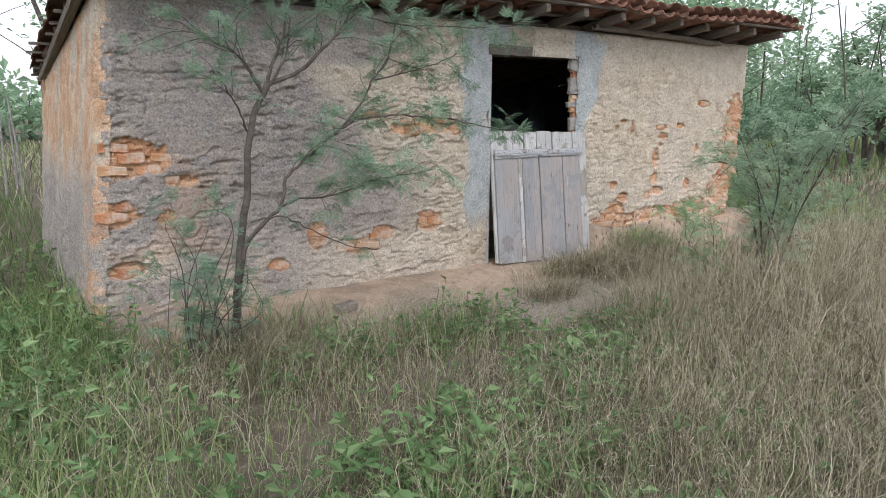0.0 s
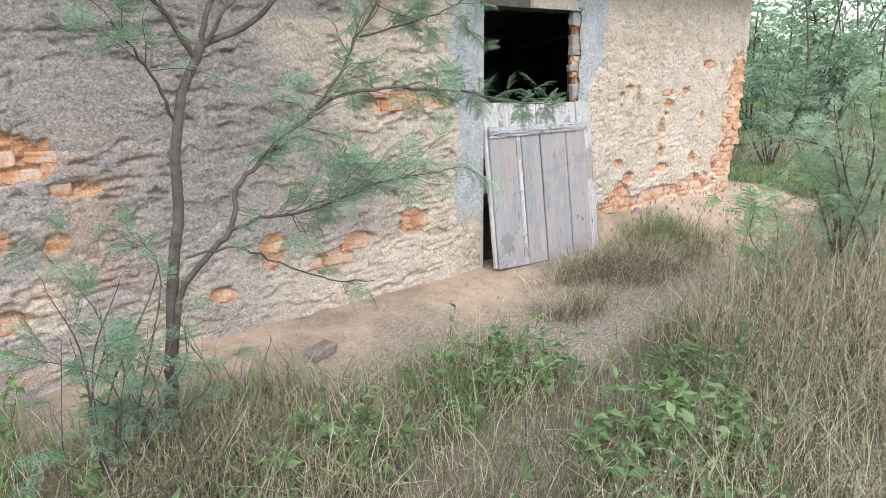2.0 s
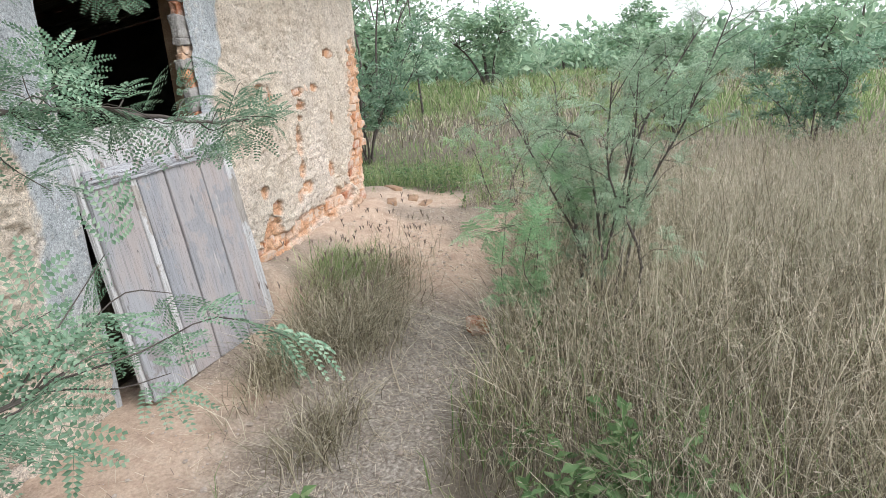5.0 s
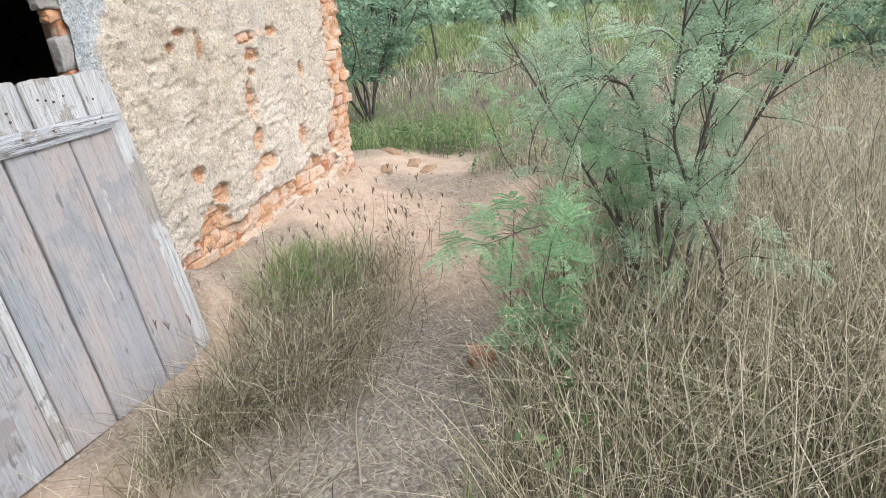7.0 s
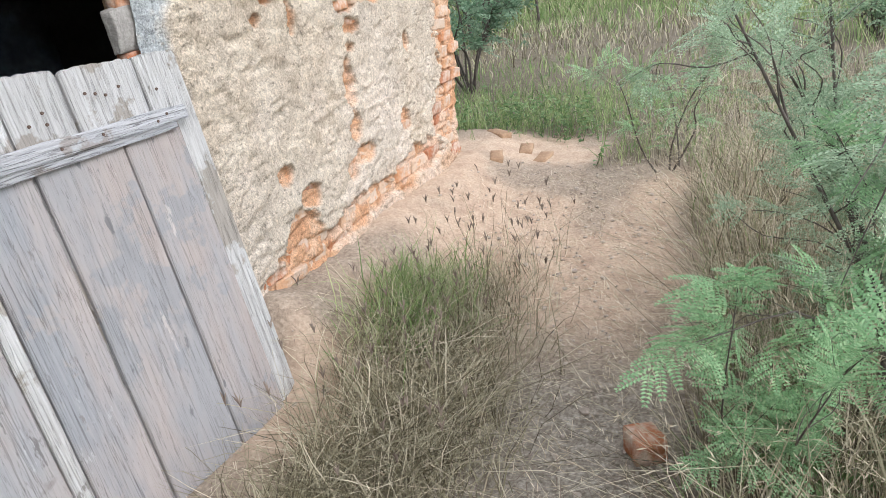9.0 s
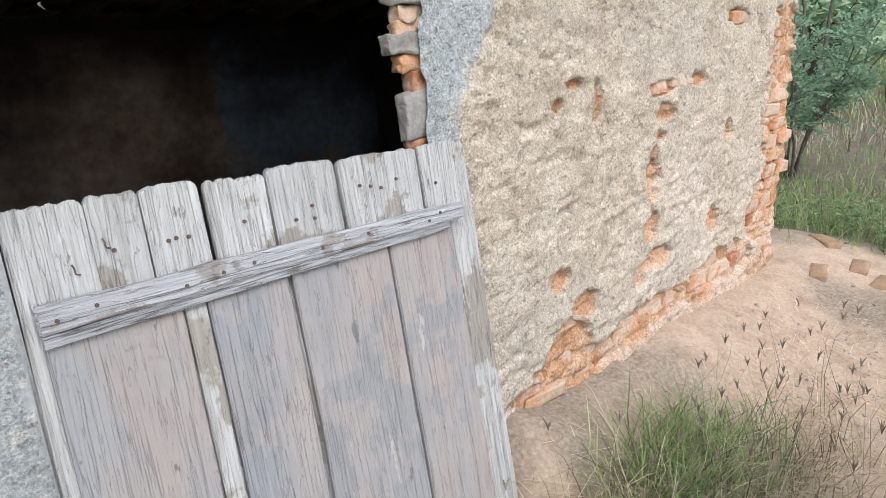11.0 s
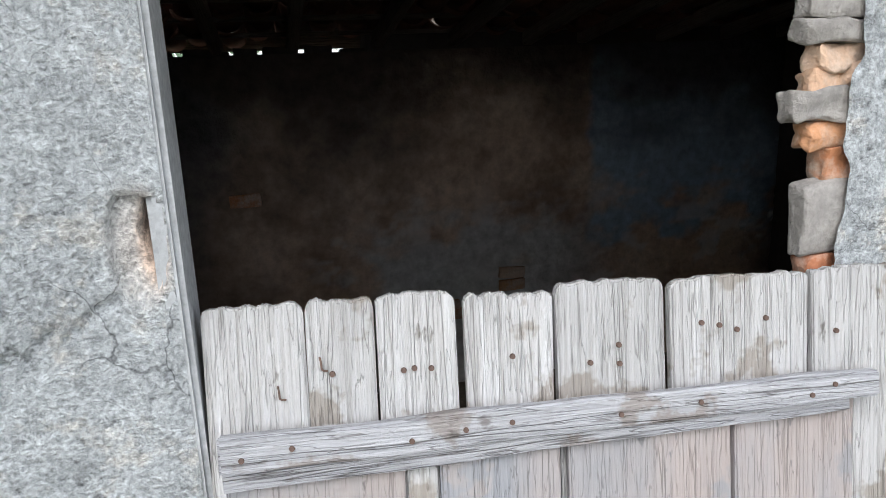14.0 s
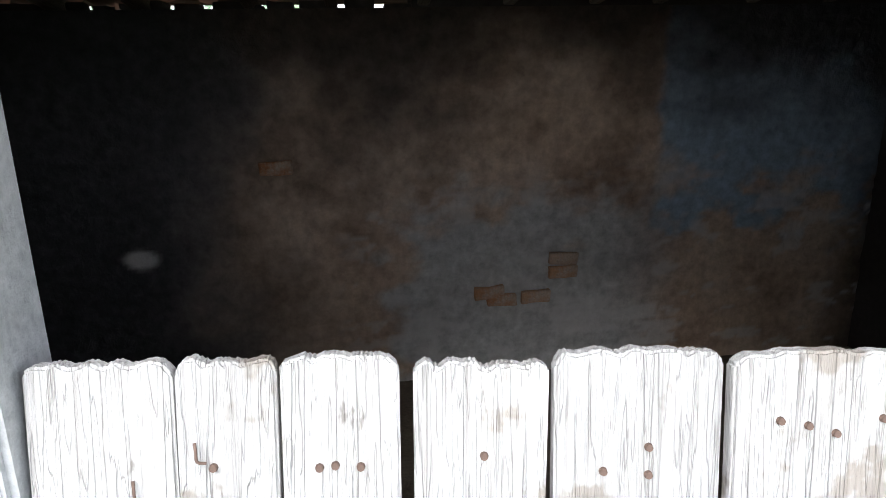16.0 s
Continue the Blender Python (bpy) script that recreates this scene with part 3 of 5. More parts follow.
def sheet(name, xs, zs, place, keep, material, masks):
    gx, gz = np.meshgrid(xs, zs, indexing="ij")
    co = place(gx, gz)
    n, m = len(xs), len(zs)
    i, j = np.meshgrid(np.arange(n - 1), np.arange(m - 1), indexing="ij")
    cx, cz = 0.5 * (xs[:-1] + xs[1:])[:, None] + 0 * j, 0.5 * (zs[:-1] + zs[1:])[None, :] + 0 * i
    ok = keep(cx, cz)
    quads = np.stack([i * m + j, (i + 1) * m + j, (i + 1) * m + j + 1, i * m + j + 1], -1)[ok]
    me = np_mesh(name, co.reshape(-1, 3), quads, None, material, True)
    for key, values in masks(gx, gz).items():
        me.attributes.new(key, "FLOAT", "POINT").data.foreach_set("value", np.clip(values, 0, 1).ravel().astype(np.float32))
    return me


def lean_left(x, z):
    """The left corner leans in towards its top."""
    return x + (-0.10 + 0.10 * z) * smooth(-2.4, -3.2, x)


def wall_masks(x, z):
    h, patch, cement, coarse = wall_relief(x, z)
    grey = smooth(0.35, 0.6, fbm(x * 0.9, z * 0.9, 3, 87) + 0.35 * np.exp(-((x + 2.3) / 0.75) ** 2 - ((z - 1.6) / 0.6) ** 2))
    grey = grey * smooth(-0.6, -1.6, x) * smooth(0.35, 1.0, z + 0.35 * (fbm(x * 2, z * 2, 2, 88) - 0.5)) * smooth(-3.2, -3.0, x)
    grey = np.maximum(grey, 0.85 * smooth(-0.4, -1.2, x) * smooth(0.15, 0.5, z) * smooth(0.4, 0.6, fbm(x * 1.4, z * 2, 3, 89)))
    grey = np.maximum(grey, 0.92 * smooth(-1.3, -2.2, x) * smooth(0.2, 0.42, fbm(x * 2.1, z * 3, 3, 112)))
    foot = smooth(0.35, 0.1, z + 0.2 * (fbm(x * 3, z * 3, 3, 90) - 0.5)) * smooth(1.1, 1.5, x) * 0.5
    right_edge = 0.5 * smooth(3.3, 3.7, x) * smooth(1.5, 1.2, z)
    low_pale = smooth(0.55, 0.2, z) * smooth(-0.1, -0.6, x) * (0.45 - 0.35 * smooth(-1.4, -2.2, x))
    left_wear = 0.25 * smooth(-2.2, -2.7, x) * smooth(1.3, 1.0, z) * smooth(0.42, 0.56, fbm(x * 3, z * 5, 3, 104))
    return {"grey": grey, "brick": np.maximum(np.maximum(np.maximum(patch * 0.9, foot), np.maximum(right_edge, left_wear)), 0.85 * np.exp(-(np.hypot((x - HOLE[0] - 0.016) / 0.018, (z - HOLE[1]) / 0.06)) ** 4)), "cement": cement,
            "pale": 0.45 * np.exp(-(np.hypot((x - HOLE[0]) / 0.034, (z - HOLE[1]) / 0.075)) ** 4) + 0.6 * low_pale + 0.35 * coarse * smooth(0.5, 0.62, fbm(x * 5, z * 6, 3, 92))}


def front_place(x, z):
    h = wall_relief(x, z)[0]
    d = np.minimum(x - X0, X1 - x)
    y = -h + 0.09 * np.clip(1 - d / 0.09, 0, 1) ** 2 + 0.05 * np.clip(1 - (TOP - z) / 0.05, 0, 1) ** 2
    edge = 0.05 * (fbm(z * 7, x * 0 + 3, 3, 93) - 0.5) * smooth(X1 - 0.3, X1, x) * 2 - 0.13 * smooth(0.9, 0.1, z) * smooth(X1 - 0.5, X1, x)
    y = y + 0.045 * smooth(-0.34, -0.04, x) * (x < 0.5)
    torn = 0.035 * (fbm(z * 16, x * 0 + 5, 3, 108) - 0.5) * np.clip(1 - np.abs(x - JAMB) / 0.05, 0, 1) * (z < DOOR_H)
    return np.stack([lean_left(x, z) + edge + torn, y, z], -1)


def in_wall(x, z):
    return ~((x > 0.035) & (x < JAMB) & (z < DOOR_H))


def build_front():
    wall = tagged(empty("wall_front"), "weathered earth-plastered brick wall with crumbling patches", "wall", kind="structure")
    xs = np.unique(np.round(np.concatenate([np.arange(X0, 0, 0.0115), np.arange(-0.31, 0.036, 0.006), [0.035, JAMB], np.arange(0.01, X1, 0.0088), [X1]]), 4))
    zs = np.unique(np.round(np.concatenate([np.arange(-0.3, TOP, 0.0095), [DOOR_H, TOP]]), 4))
    under(new("plaster", sheet("plaster", xs, zs, front_place, in_wall, PLASTER, wall_masks)), wall)
    for x0, x1, z0, z1 in ((X0 + 0.16, -0.03, -0.3, TOP - 0.01), (DOOR_W + 0.20, X1 - 0.25, -0.3, TOP - 0.01), (0.0, DOOR_W + 0.14, DOOR_H + 0.09, TOP - 0.01)):
        part("wall_core", box_bm(x0, x1, 0.072, 0.25, z0, z1), CORE, wall)
    # smooth cement reveal of the left jamb
    bm = box_bm(0.012, 0.047, 0.030, 0.165, -0.3, DOOR_H)
    bmesh.ops.bevel(bm, geom=bm.edges[:], offset=0.008, segments=2, affect="EDGES")
    part("jamb", bm, CEMENT, wall, "smooth grey cement door jamb")
    bm = box_bm(0.0, DOOR_W + 0.14, 0.01, 0.26, DOOR_H, DOOR_H + 0.085)
    bmesh.ops.subdivide_edges(bm, edges=[e for e in bm.edges if abs(e.verts[0].co.x - e.verts[1].co.x) > 0.5], cuts=8)
    for v in bm.verts:
        v.co.z += 0.012 * noise.noise(Vector((v.co.x * 4, v.co.y, 3)))
        v.co.y += 0.010 * noise.noise(Vector((v.co.x * 5, v.co.z, 8)))
    part("lintel", bm, BEAM_WOOD, wall, "dark timber lintel")
    # torn right jamb: bricks, grey mortar blocks and hollows, course by course up the reveal
    r = random.Random(4)
    courses = [(-0.30, 0.985, True)]
    z = -0.10
    while z < 1.10:
        courses.append((z, r.uniform(0.965, 0.99) if len(courses) % 2 else r.uniform(1.0, 1.03), len(courses) % 2 == 1))
        z += r.uniform(0.07, 0.12)
    courses += [(1.172, 1.00, True), (1.294, 1.035, False), (1.345, 1.015, False), (1.392, 0.962, True), (1.443, 1.005, False), (1.482, 0.998, False),
                (1.520, 0.978, True), (1.553, 0.972, True), (1.668, 1.01, False), (1.74, 0.98, True)]
    for k, (z0, face, grey) in enumerate(courses):
        z1 = courses[k + 1][0] if k + 1 < len(courses) else DOOR_H
        for y0, y1 in ((0.022, 0.066),):
            front = face + 0.026 + r.uniform(-0.006, 0.012)
            bm = rough_bm(1.22 - front, y1 - y0, z1 - z0 + 0.004, 40 + k + int(y0 * 100), 7, 0.30 if grey else 0.42)
            ob = part("mortar_lump" if grey else "brick", bm, MORTAR if grey else BRICK, wall, "", True)
            ob.location = ((1.22 + front) / 2, (y0 + y1) / 2 + (0.006 if not grey else 0), (z0 + z1) / 2)
            ob.rotation_euler = (r.uniform(-0.04, 0.04), r.uniform(-0.05, 0.05), r.uniform(-0.06, 0.06))
    # bricks that show where the plaster has fallen
    meshes = []
    for k in range(6):
        bm = rough_bm(0.205, 0.07, 0.062, 90 + k, 4, 0.17)
        me = bpy.data.meshes.new("brick")
        bm.to_mesh(me)
        bm.free()
        me.materials.append(BRICK)
        meshes.append(me)
    course, z = 0, 0.03
    while z < 1.5:
        x = X0 + 0.1 + (0.11 if course % 2 else 0)
        while x < X1 - 0.05:
            here = patch_mask(np.array([x - 0.06, x, x + 0.06]), np.array([z, z, z]))
            door = -0.28 < x < DOOR_W + (0.36 if z > 0.5 else 0.22)
            if here.mean() > 0.45 and not door and r.random() > 0.16:
                ob = under(new("brick", r.choice(meshes)), wall)
                cx = float(lean_left(np.array(x), np.array(z)))
                if x > X1 - 0.35:
                    cx -= 0.12 * float(smooth(0.9, 0.1, np.array(z)))
                ob.location = (cx + r.uniform(-0.008, 0.008), 0.044 + r.uniform(-0.018, 0.014), z + r.uniform(-0.008, 0.008))
                ob.rotation_euler = (r.uniform(-0.07, 0.07), r.uniform(-0.05, 0.05), r.uniform(-0.07, 0.07))
                ob.scale = (r.uniform(0.75, 1.02), 1, r.uniform(0.85, 1.08))
            x += 0.222
        z += 0.078
        course += 1


build_front()


# ---- the other walls ----
def side_sheet(name, x, outward, parent):
    ys = np.arange(-0.0, BACK + 0.3, 0.025)
    zs = np.arange(-0.3, 2.2, 0.025)

    def place(gy, gz):
        h = wall_relief(gy + 20 + x, gz)[0]
        xx = x + outward * (h - 0.09 * np.clip(1 - np.minimum(gy, BACK + 0.3 - gy) / 0.09, 0, 1) ** 2)
        if outward > 0:
            xx = xx + 0.12 + 0.1 * (fbm(gz * 7, gy * 0 + 3, 3, 93) - 0.5) - 0.13 * smooth(0.9, 0.1, gz)
        if outward < 0:
            xx = xx - 0.10 + 0.10 * gz
        return np.stack([xx, gy + 0 * gz, np.minimum(gz, TOP + 0.02 - 0.15 * gy)], -1)

    def masks(gy, gz):
        h, patch, cement, coarse = wall_relief(gy + 20 + x, gz)
        low = smooth(1.2, 0.5, gz + 0.5 * (fbm(gy * 2, gz * 2, 3, 94) - 0.5))
        corner = smooth(0.5, 0.1, gy + 0.5 * (fbm(gz * 5, gy * 3, 3, 109) - 0.5)) * smooth(1.35, 1.1, gz)
        return {"grey": low * 0.95, "brick": np.maximum(0.75 * smooth(0.75, 1.1, gz + 0.5 * (fbm(gy * 4, gz * 4, 3, 110) - 0.5)) * smooth(0.3, 0.6, fbm(gy * 6, gz * 2, 3, 95)), 0.8 * corner * smooth(0.4, 0.55, fbm(gy * 7, gz * 9, 3, 111))),
                "cement": 0 * gy, "pale": 0.2 * coarse}

    return under(new("plaster", sheet("plaster", ys, zs, place, lambda a, b: a > (0.075 if outward > 0 else -1.0), PLASTER, masks)), parent)


def sloped_core(name, x0, x1, parent):
    bm = bmesh.new()
    top = lambda y: TOP - 0.01 - 0.15 * y
    vs = [bm.verts.new((x, y, z)) for x in (x0, x1) for y, z in ((0.252, -0.6), (BACK - 0.002, -0.6), (BACK - 0.002, top(BACK)), (0.252, top(0.252)))]
    for f in ((0, 1, 2, 3), (7, 6, 5, 4), (0, 4, 5, 1), (1, 5, 6, 2), (2, 6, 7, 3), (3, 7, 4, 0)):
        bm.faces.new([vs[i] for i in f])
    bmesh.ops.recalc_face_normals(bm, faces=bm.faces[:])
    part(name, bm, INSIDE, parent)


wall_left = tagged(empty("wall_left"), "eroded earth-plastered side wall of the hut", "wall", kind="structure")
side_sheet("plaster", X0, -1, wall_left)
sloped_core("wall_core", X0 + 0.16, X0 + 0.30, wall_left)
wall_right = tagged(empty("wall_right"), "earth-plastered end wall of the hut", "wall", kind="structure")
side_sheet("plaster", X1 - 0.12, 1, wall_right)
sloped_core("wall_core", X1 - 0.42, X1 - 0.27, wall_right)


def inner_masks(x, z):
    """Shade painted over the top and ends, damp blue-grey and rubbed pale parts of the inner wall."""
    wob = fbm(x * 1.6, z * 1.6, 4, 121) - 0.5
    fine = fbm(x * 6, z * 9, 4, 122) - 0.5
    # painted shade: dark above and at both ends, clear where the doorway lights the wall
    room_shade = smooth(0.55, 1.35, z + 1.0 * wob + 0.3 * fine - 0.30 * np.exp(-((x - 1.6) / 0.7) ** 2))
    room_shade = np.maximum(room_shade, smooth(0.3, -0.6, x + 1.2 * wob))
    room_shade = np.maximum(room_shade, 0.8 * smooth(3.0, 3.4, x + wob))
    blue = np.maximum(smooth(2.08, 2.14, x + 0.1 * fine) * smooth(0.4, 0.7, z + fine), smooth(-0.1, -0.7, x + wob))
    grey = smooth(0.55, 0.72, x + 0.5 * fine) * smooth(0.75, 0.45, z + 0.7 * fine) * smooth(2.3, 1.9, x + 0.5 * wob)
    rub = np.exp(-(np.hypot((x + 0.71) / 0.085, (z - 0.40) / 0.05) + 0.5 * fine) ** 6)
    rub = np.maximum(rub, 0.6 * smooth(0.60, 0.66, fbm(x * 5, z * 11, 4, 123)) * smooth(0.9, 0.5, z) * smooth(0.2, 0.6, x))
    return {"room_shade": room_shade, "blue": blue, "grey": grey, "rub": rub}


def build_back():
    wall = tagged(empty("wall_back"), "plastered inner wall with shade painted over its top and ends and bare brick spots", "wall", kind="structure")
    xs, zs = np.arange(X0 + 0.25, X1 - 0.3, 0.022), np.arange(-0.6, 1.66, 0.022)
    place = lambda gx, gz: np.stack([gx, BACK - 0.02 - 0.8 * wall_relief(gx + 40, gz)[0], gz], -1)
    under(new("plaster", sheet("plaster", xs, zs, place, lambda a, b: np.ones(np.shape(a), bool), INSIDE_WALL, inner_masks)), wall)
    part("wall_core", box_bm(X0 + 0.03, X1 - 0.14, BACK + 0.01, BACK + 0.25, -0.6, 1.645), CORE, wall)
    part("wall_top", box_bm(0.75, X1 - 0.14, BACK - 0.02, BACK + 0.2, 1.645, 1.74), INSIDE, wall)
    rs = random.Random(18)
    x = X0 + 0.3
    while x < 0.78:
        w = rs.uniform(0.04, 0.17)
        tall = rs.uniform(0.015, 0.05)
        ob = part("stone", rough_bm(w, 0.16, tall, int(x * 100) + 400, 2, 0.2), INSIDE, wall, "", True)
        ob.location = (x + w / 2, BACK + 0.08, 1.643 + tall / 2)
        x += w + rs.uniform(0.02, 0.08)
    r = random.Random(8)
    for x, z in ((1.58, 0.20), (1.58, 0.28), (1.15, 0.10), (1.22, 0.05), (1.42, 0.06), (0.02, 0.86)):
        bm = rough_bm(0.17, 0.06, 0.07, int(x * 100), 2, 0.12)
        ob = part("brick", bm, BRICK, wall, "", True)
        ob.location = (x, BACK - 0.03, z)
        ob.rotation_euler = (0, r.uniform(-0.05, 0.05), 0)


def inside_material():
    m, nt, bsdf = nodes_of("old_inner_plaster")
    co = coords(nt)
    b, c = add_noise(nt, co, 2.2, 6, 0.65), add_noise(nt, co, 14.0, 6, 0.65)
    col = ramp(nt, b, [(0.3, (0.34, 0.235, 0.17)), (0.5, (0.58, 0.43, 0.32)), (0.7, (0.66, 0.52, 0.41))])
    col = blend(nt, attribute(nt, "grey"), col, ramp(nt, b, [(0.3, (0.50, 0.49, 0.48)), (0.7, (0.66, 0.66, 0.64))]))
    col = blend(nt, attribute(nt, "blue"), col, (0.36, 0.47, 0.58))
    col = blend(nt, 0.6, col, grey_ramp(nt, c, 0.25, 0.75, 0.3, 1.4), "MULTIPLY")
    # near-black colour for the room's shade, mixed in by its mask
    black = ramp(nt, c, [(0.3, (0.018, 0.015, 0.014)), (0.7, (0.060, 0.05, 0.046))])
    col = blend(nt, times(nt, attribute(nt, "room_shade"), 0.93), col, black)
    col = blend(nt, attribute(nt, "rub"), col, (0.66, 0.64, 0.62))
    nt.links.new(col, bsdf.inputs["Base Color"])
    bsdf.inputs["Roughness"].default_value = 0.9
    bump(nt, bsdf, c, 0.8, 0.015)
    return m


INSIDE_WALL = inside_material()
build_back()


# ---- roof ----
SLOPE = math.atan(0.155)


def roof_z(y):
    return 2.215 - 0.155 * y


def tile_mesh(name, cover):
    """A half-round roof tile, 0.40 m long, with thickness."""
    bm = bmesh.new()
    rings = []
    for y, rad in ((0.0, 0.088), (0.40, 0.070)):
        for rr in (rad, rad - 0.014):
            ring = []
            for k in range(7):
                a = math.pi * (0.04 + 0.92 * k / 6)
                zz = rr * math.sin(a) * 0.72
                ring.append(bm.verts.new((rr * math.cos(a), y, zz if cover else -zz)))
            rings.append(ring)
    a, b, c, d = rings
    for k in range(6):
        for p, q in ((a, c), (d, b), (b, a), (c, d)):
            bm.faces.new((p[k], p[k + 1], q[k + 1], q[k]))
    for k in (0, 6):
        bm.faces.new((a[k], b[k], d[k], c[k]))
    bmesh.ops.recalc_face_normals(bm, faces=bm.faces[:])
    me = bpy.data.meshes.new(name)
    bm.to_mesh(me)
    bm.free()
    me.materials.append(TILE)
    for p in me.polygons:
        p.use_smooth = True
    return me


def build_roof():
    roof = tagged(empty("roof"), "low lean-to roof of old red clay tiles on poles", "roof", kind="structure")
    cover, pan = tile_mesh("tile", True), tile_mesh("tile", False)
    r = random.Random(12)
    rest = Heap()
    step = 0.165
    cols = int((X1 - X0 + 0.38) / step)
    for c in range(cols):
        x = X0 + 0.03 + c * step
        for row in range(11):
            y = -0.42 + row * 0.345
            sag = 0.03 * math.sin(c * 0.35) + r.uniform(-0.012, 0.012)
            for me, dx, dz in ((cover, 0, 0.075), (pan, step / 2, 0.06)):
                m = Matrix.Translation((x + dx + r.uniform(-0.012, 0.012), y + r.uniform(-0.03, 0.02), roof_z(y) + dz + sag)) @ Euler(
                    (-SLOPE + r.uniform(-0.03, 0.03), r.uniform(-0.06, 0.06), r.uniform(-0.07, 0.07))).to_matrix().to_4x4()
                if row == 0 and (me is cover or c % 2 == 0) or (row == 1 and c > 20):
                    ob = under(new("tile", me), roof)
                    ob.matrix_basis = m
                else:
                    co = np.array([m @ v.co for v in me.vertices])
                    fs = [tuple(p.vertices) for p in me.polygons]
                    rest.add(co, [f for f in fs if len(f) == 4])
    ob = under(new("tiles_behind", rest.mesh("tiles_behind", TILE, True)), roof)
    ob["kind"] = "stuff"
    # rafters, battens and the wall plate
    for k in range(17):
        x = X0 + 0.05 + k * 0.44 + r.uniform(-0.05, 0.05)
        bm = box_bm(-0.03, 0.03, -0.36 + r.uniform(-0.04, 0.04), BACK + 0.45, -0.04, 0.035, 0.006)
        ob = part("rafter", bm, RAFTER_WOOD, roof)
        ob.location, ob.rotation_euler = (x, 0, roof_z(0) - 0.045), (-SLOPE, 0, r.uniform(-0.01, 0.01))
    for y in np.arange(-0.37, BACK + 0.4, 0.345):
        bm = box_bm(X0 - 0.04 - 0.1 * (int(y * 97) % 3 == 0), X1 + 0.28, y - 0.02, y + 0.02, -0.012, 0.012, 0.004)
        ob = part("batten", bm, BEAM_WOOD, roof)
        ob.location = (0, 0, roof_z(y) + 0.006)
    h = Heap()
    rng = np.random.default_rng(5)
    h.tube(bend([(1.2, -0.06, 2.15), (2.2, -0.07, 2.13), (3.2, -0.05, 2.10)], 5, 0.004, rng), np.full(11, 0.03), 8)
    under(new("pole", h.mesh("pole", RAFTER_WOOD, True)), roof)["label"] = "rough grey eaves pole"
    h = Heap()
    h.tube([(X0, 0.14, 2.14), (0, 0.14, 2.145), (X1 - 0.1, 0.14, 2.14)], [0.03] * 3, 8)
    h.tube([(X0, BACK + 0.14, 1.63), (0.5, BACK + 0.14, 1.628), (X1 - 0.1, BACK + 0.14, 1.63)], [0.02] * 3, 8)
    under(new("wall_plate", h.mesh("wall_plate", RAFTER_WOOD, True)), roof)
    part("eaves_board", box_bm(X0 - 0.02, X1 + 0.1, BACK + 0.30, BACK + 0.325, 1.688, 1.86, 0.004), BEAM_WOOD, roof, "weathered board under the back eaves")
    # dry sticks caught under the eaves
    h = Heap()
    for k in range(60):
        x, y = rng.uniform(X0 - 0.3, 0.4), rng.uniform(-0.5, 0.0)
        d = np.array([rng.normal(0, 0.5), rng.normal(-0.12, 0.15), rng.normal(0, 0.06)])
        p = np.array([x, y, float(roof_z(y)) - 0.03 + rng.uniform(-0.02, 0.02)])
        h.tube(bend([p, p + d * 0.5 + rng.normal(0, 0.02, 3), p + d], 3), np.linspace(0.006, 0.002, 7), 4)
    ob = under(new("dry_sticks", h.mesh("dry_sticks", BARK)), roof)
    ob["kind"], ob["label"] = "stuff", "dry grey twigs hanging from the eaves"


build_roof()


# ---- the leaning board door ----
def plank_bm(w, l, t, seed, ragged=0.008, round_top=0.009):
    r = random.Random(seed)
    n = 18
    line = [(0, 0), (w, 0)]
    line += [(w + r.uniform(-0.003, 0.002), l * k / 5) for k in range(1, 5)]
    for k in range(n + 1):
        u = 1 - k / n
        drop = round_top * (abs(2 * u - 1) ** 16)
        line.append((w * u, l - drop + r.uniform(-ragged, ragged) * 0.6))
    line += [(r.uniform(-0.002, 0.003), l * k / 5) for k in range(4, 0, -1)]
    bm = bmesh.new()
    face = bm.faces.new([bm.verts.new((x, 0, z)) for x, z in line])
    res = bmesh.ops.extrude_face_region(bm, geom=[face])
    for v in res["geom"]:
        if isinstance(v, bmesh.types.BMVert):
            v.co.y = t
    bmesh.ops.recalc_face_normals(bm, faces=bm.faces[:])
    bmesh.ops.bevel(bm, geom=bm.edges[:], offset=0.003, segments=2, affect="EDGES")
    return bm


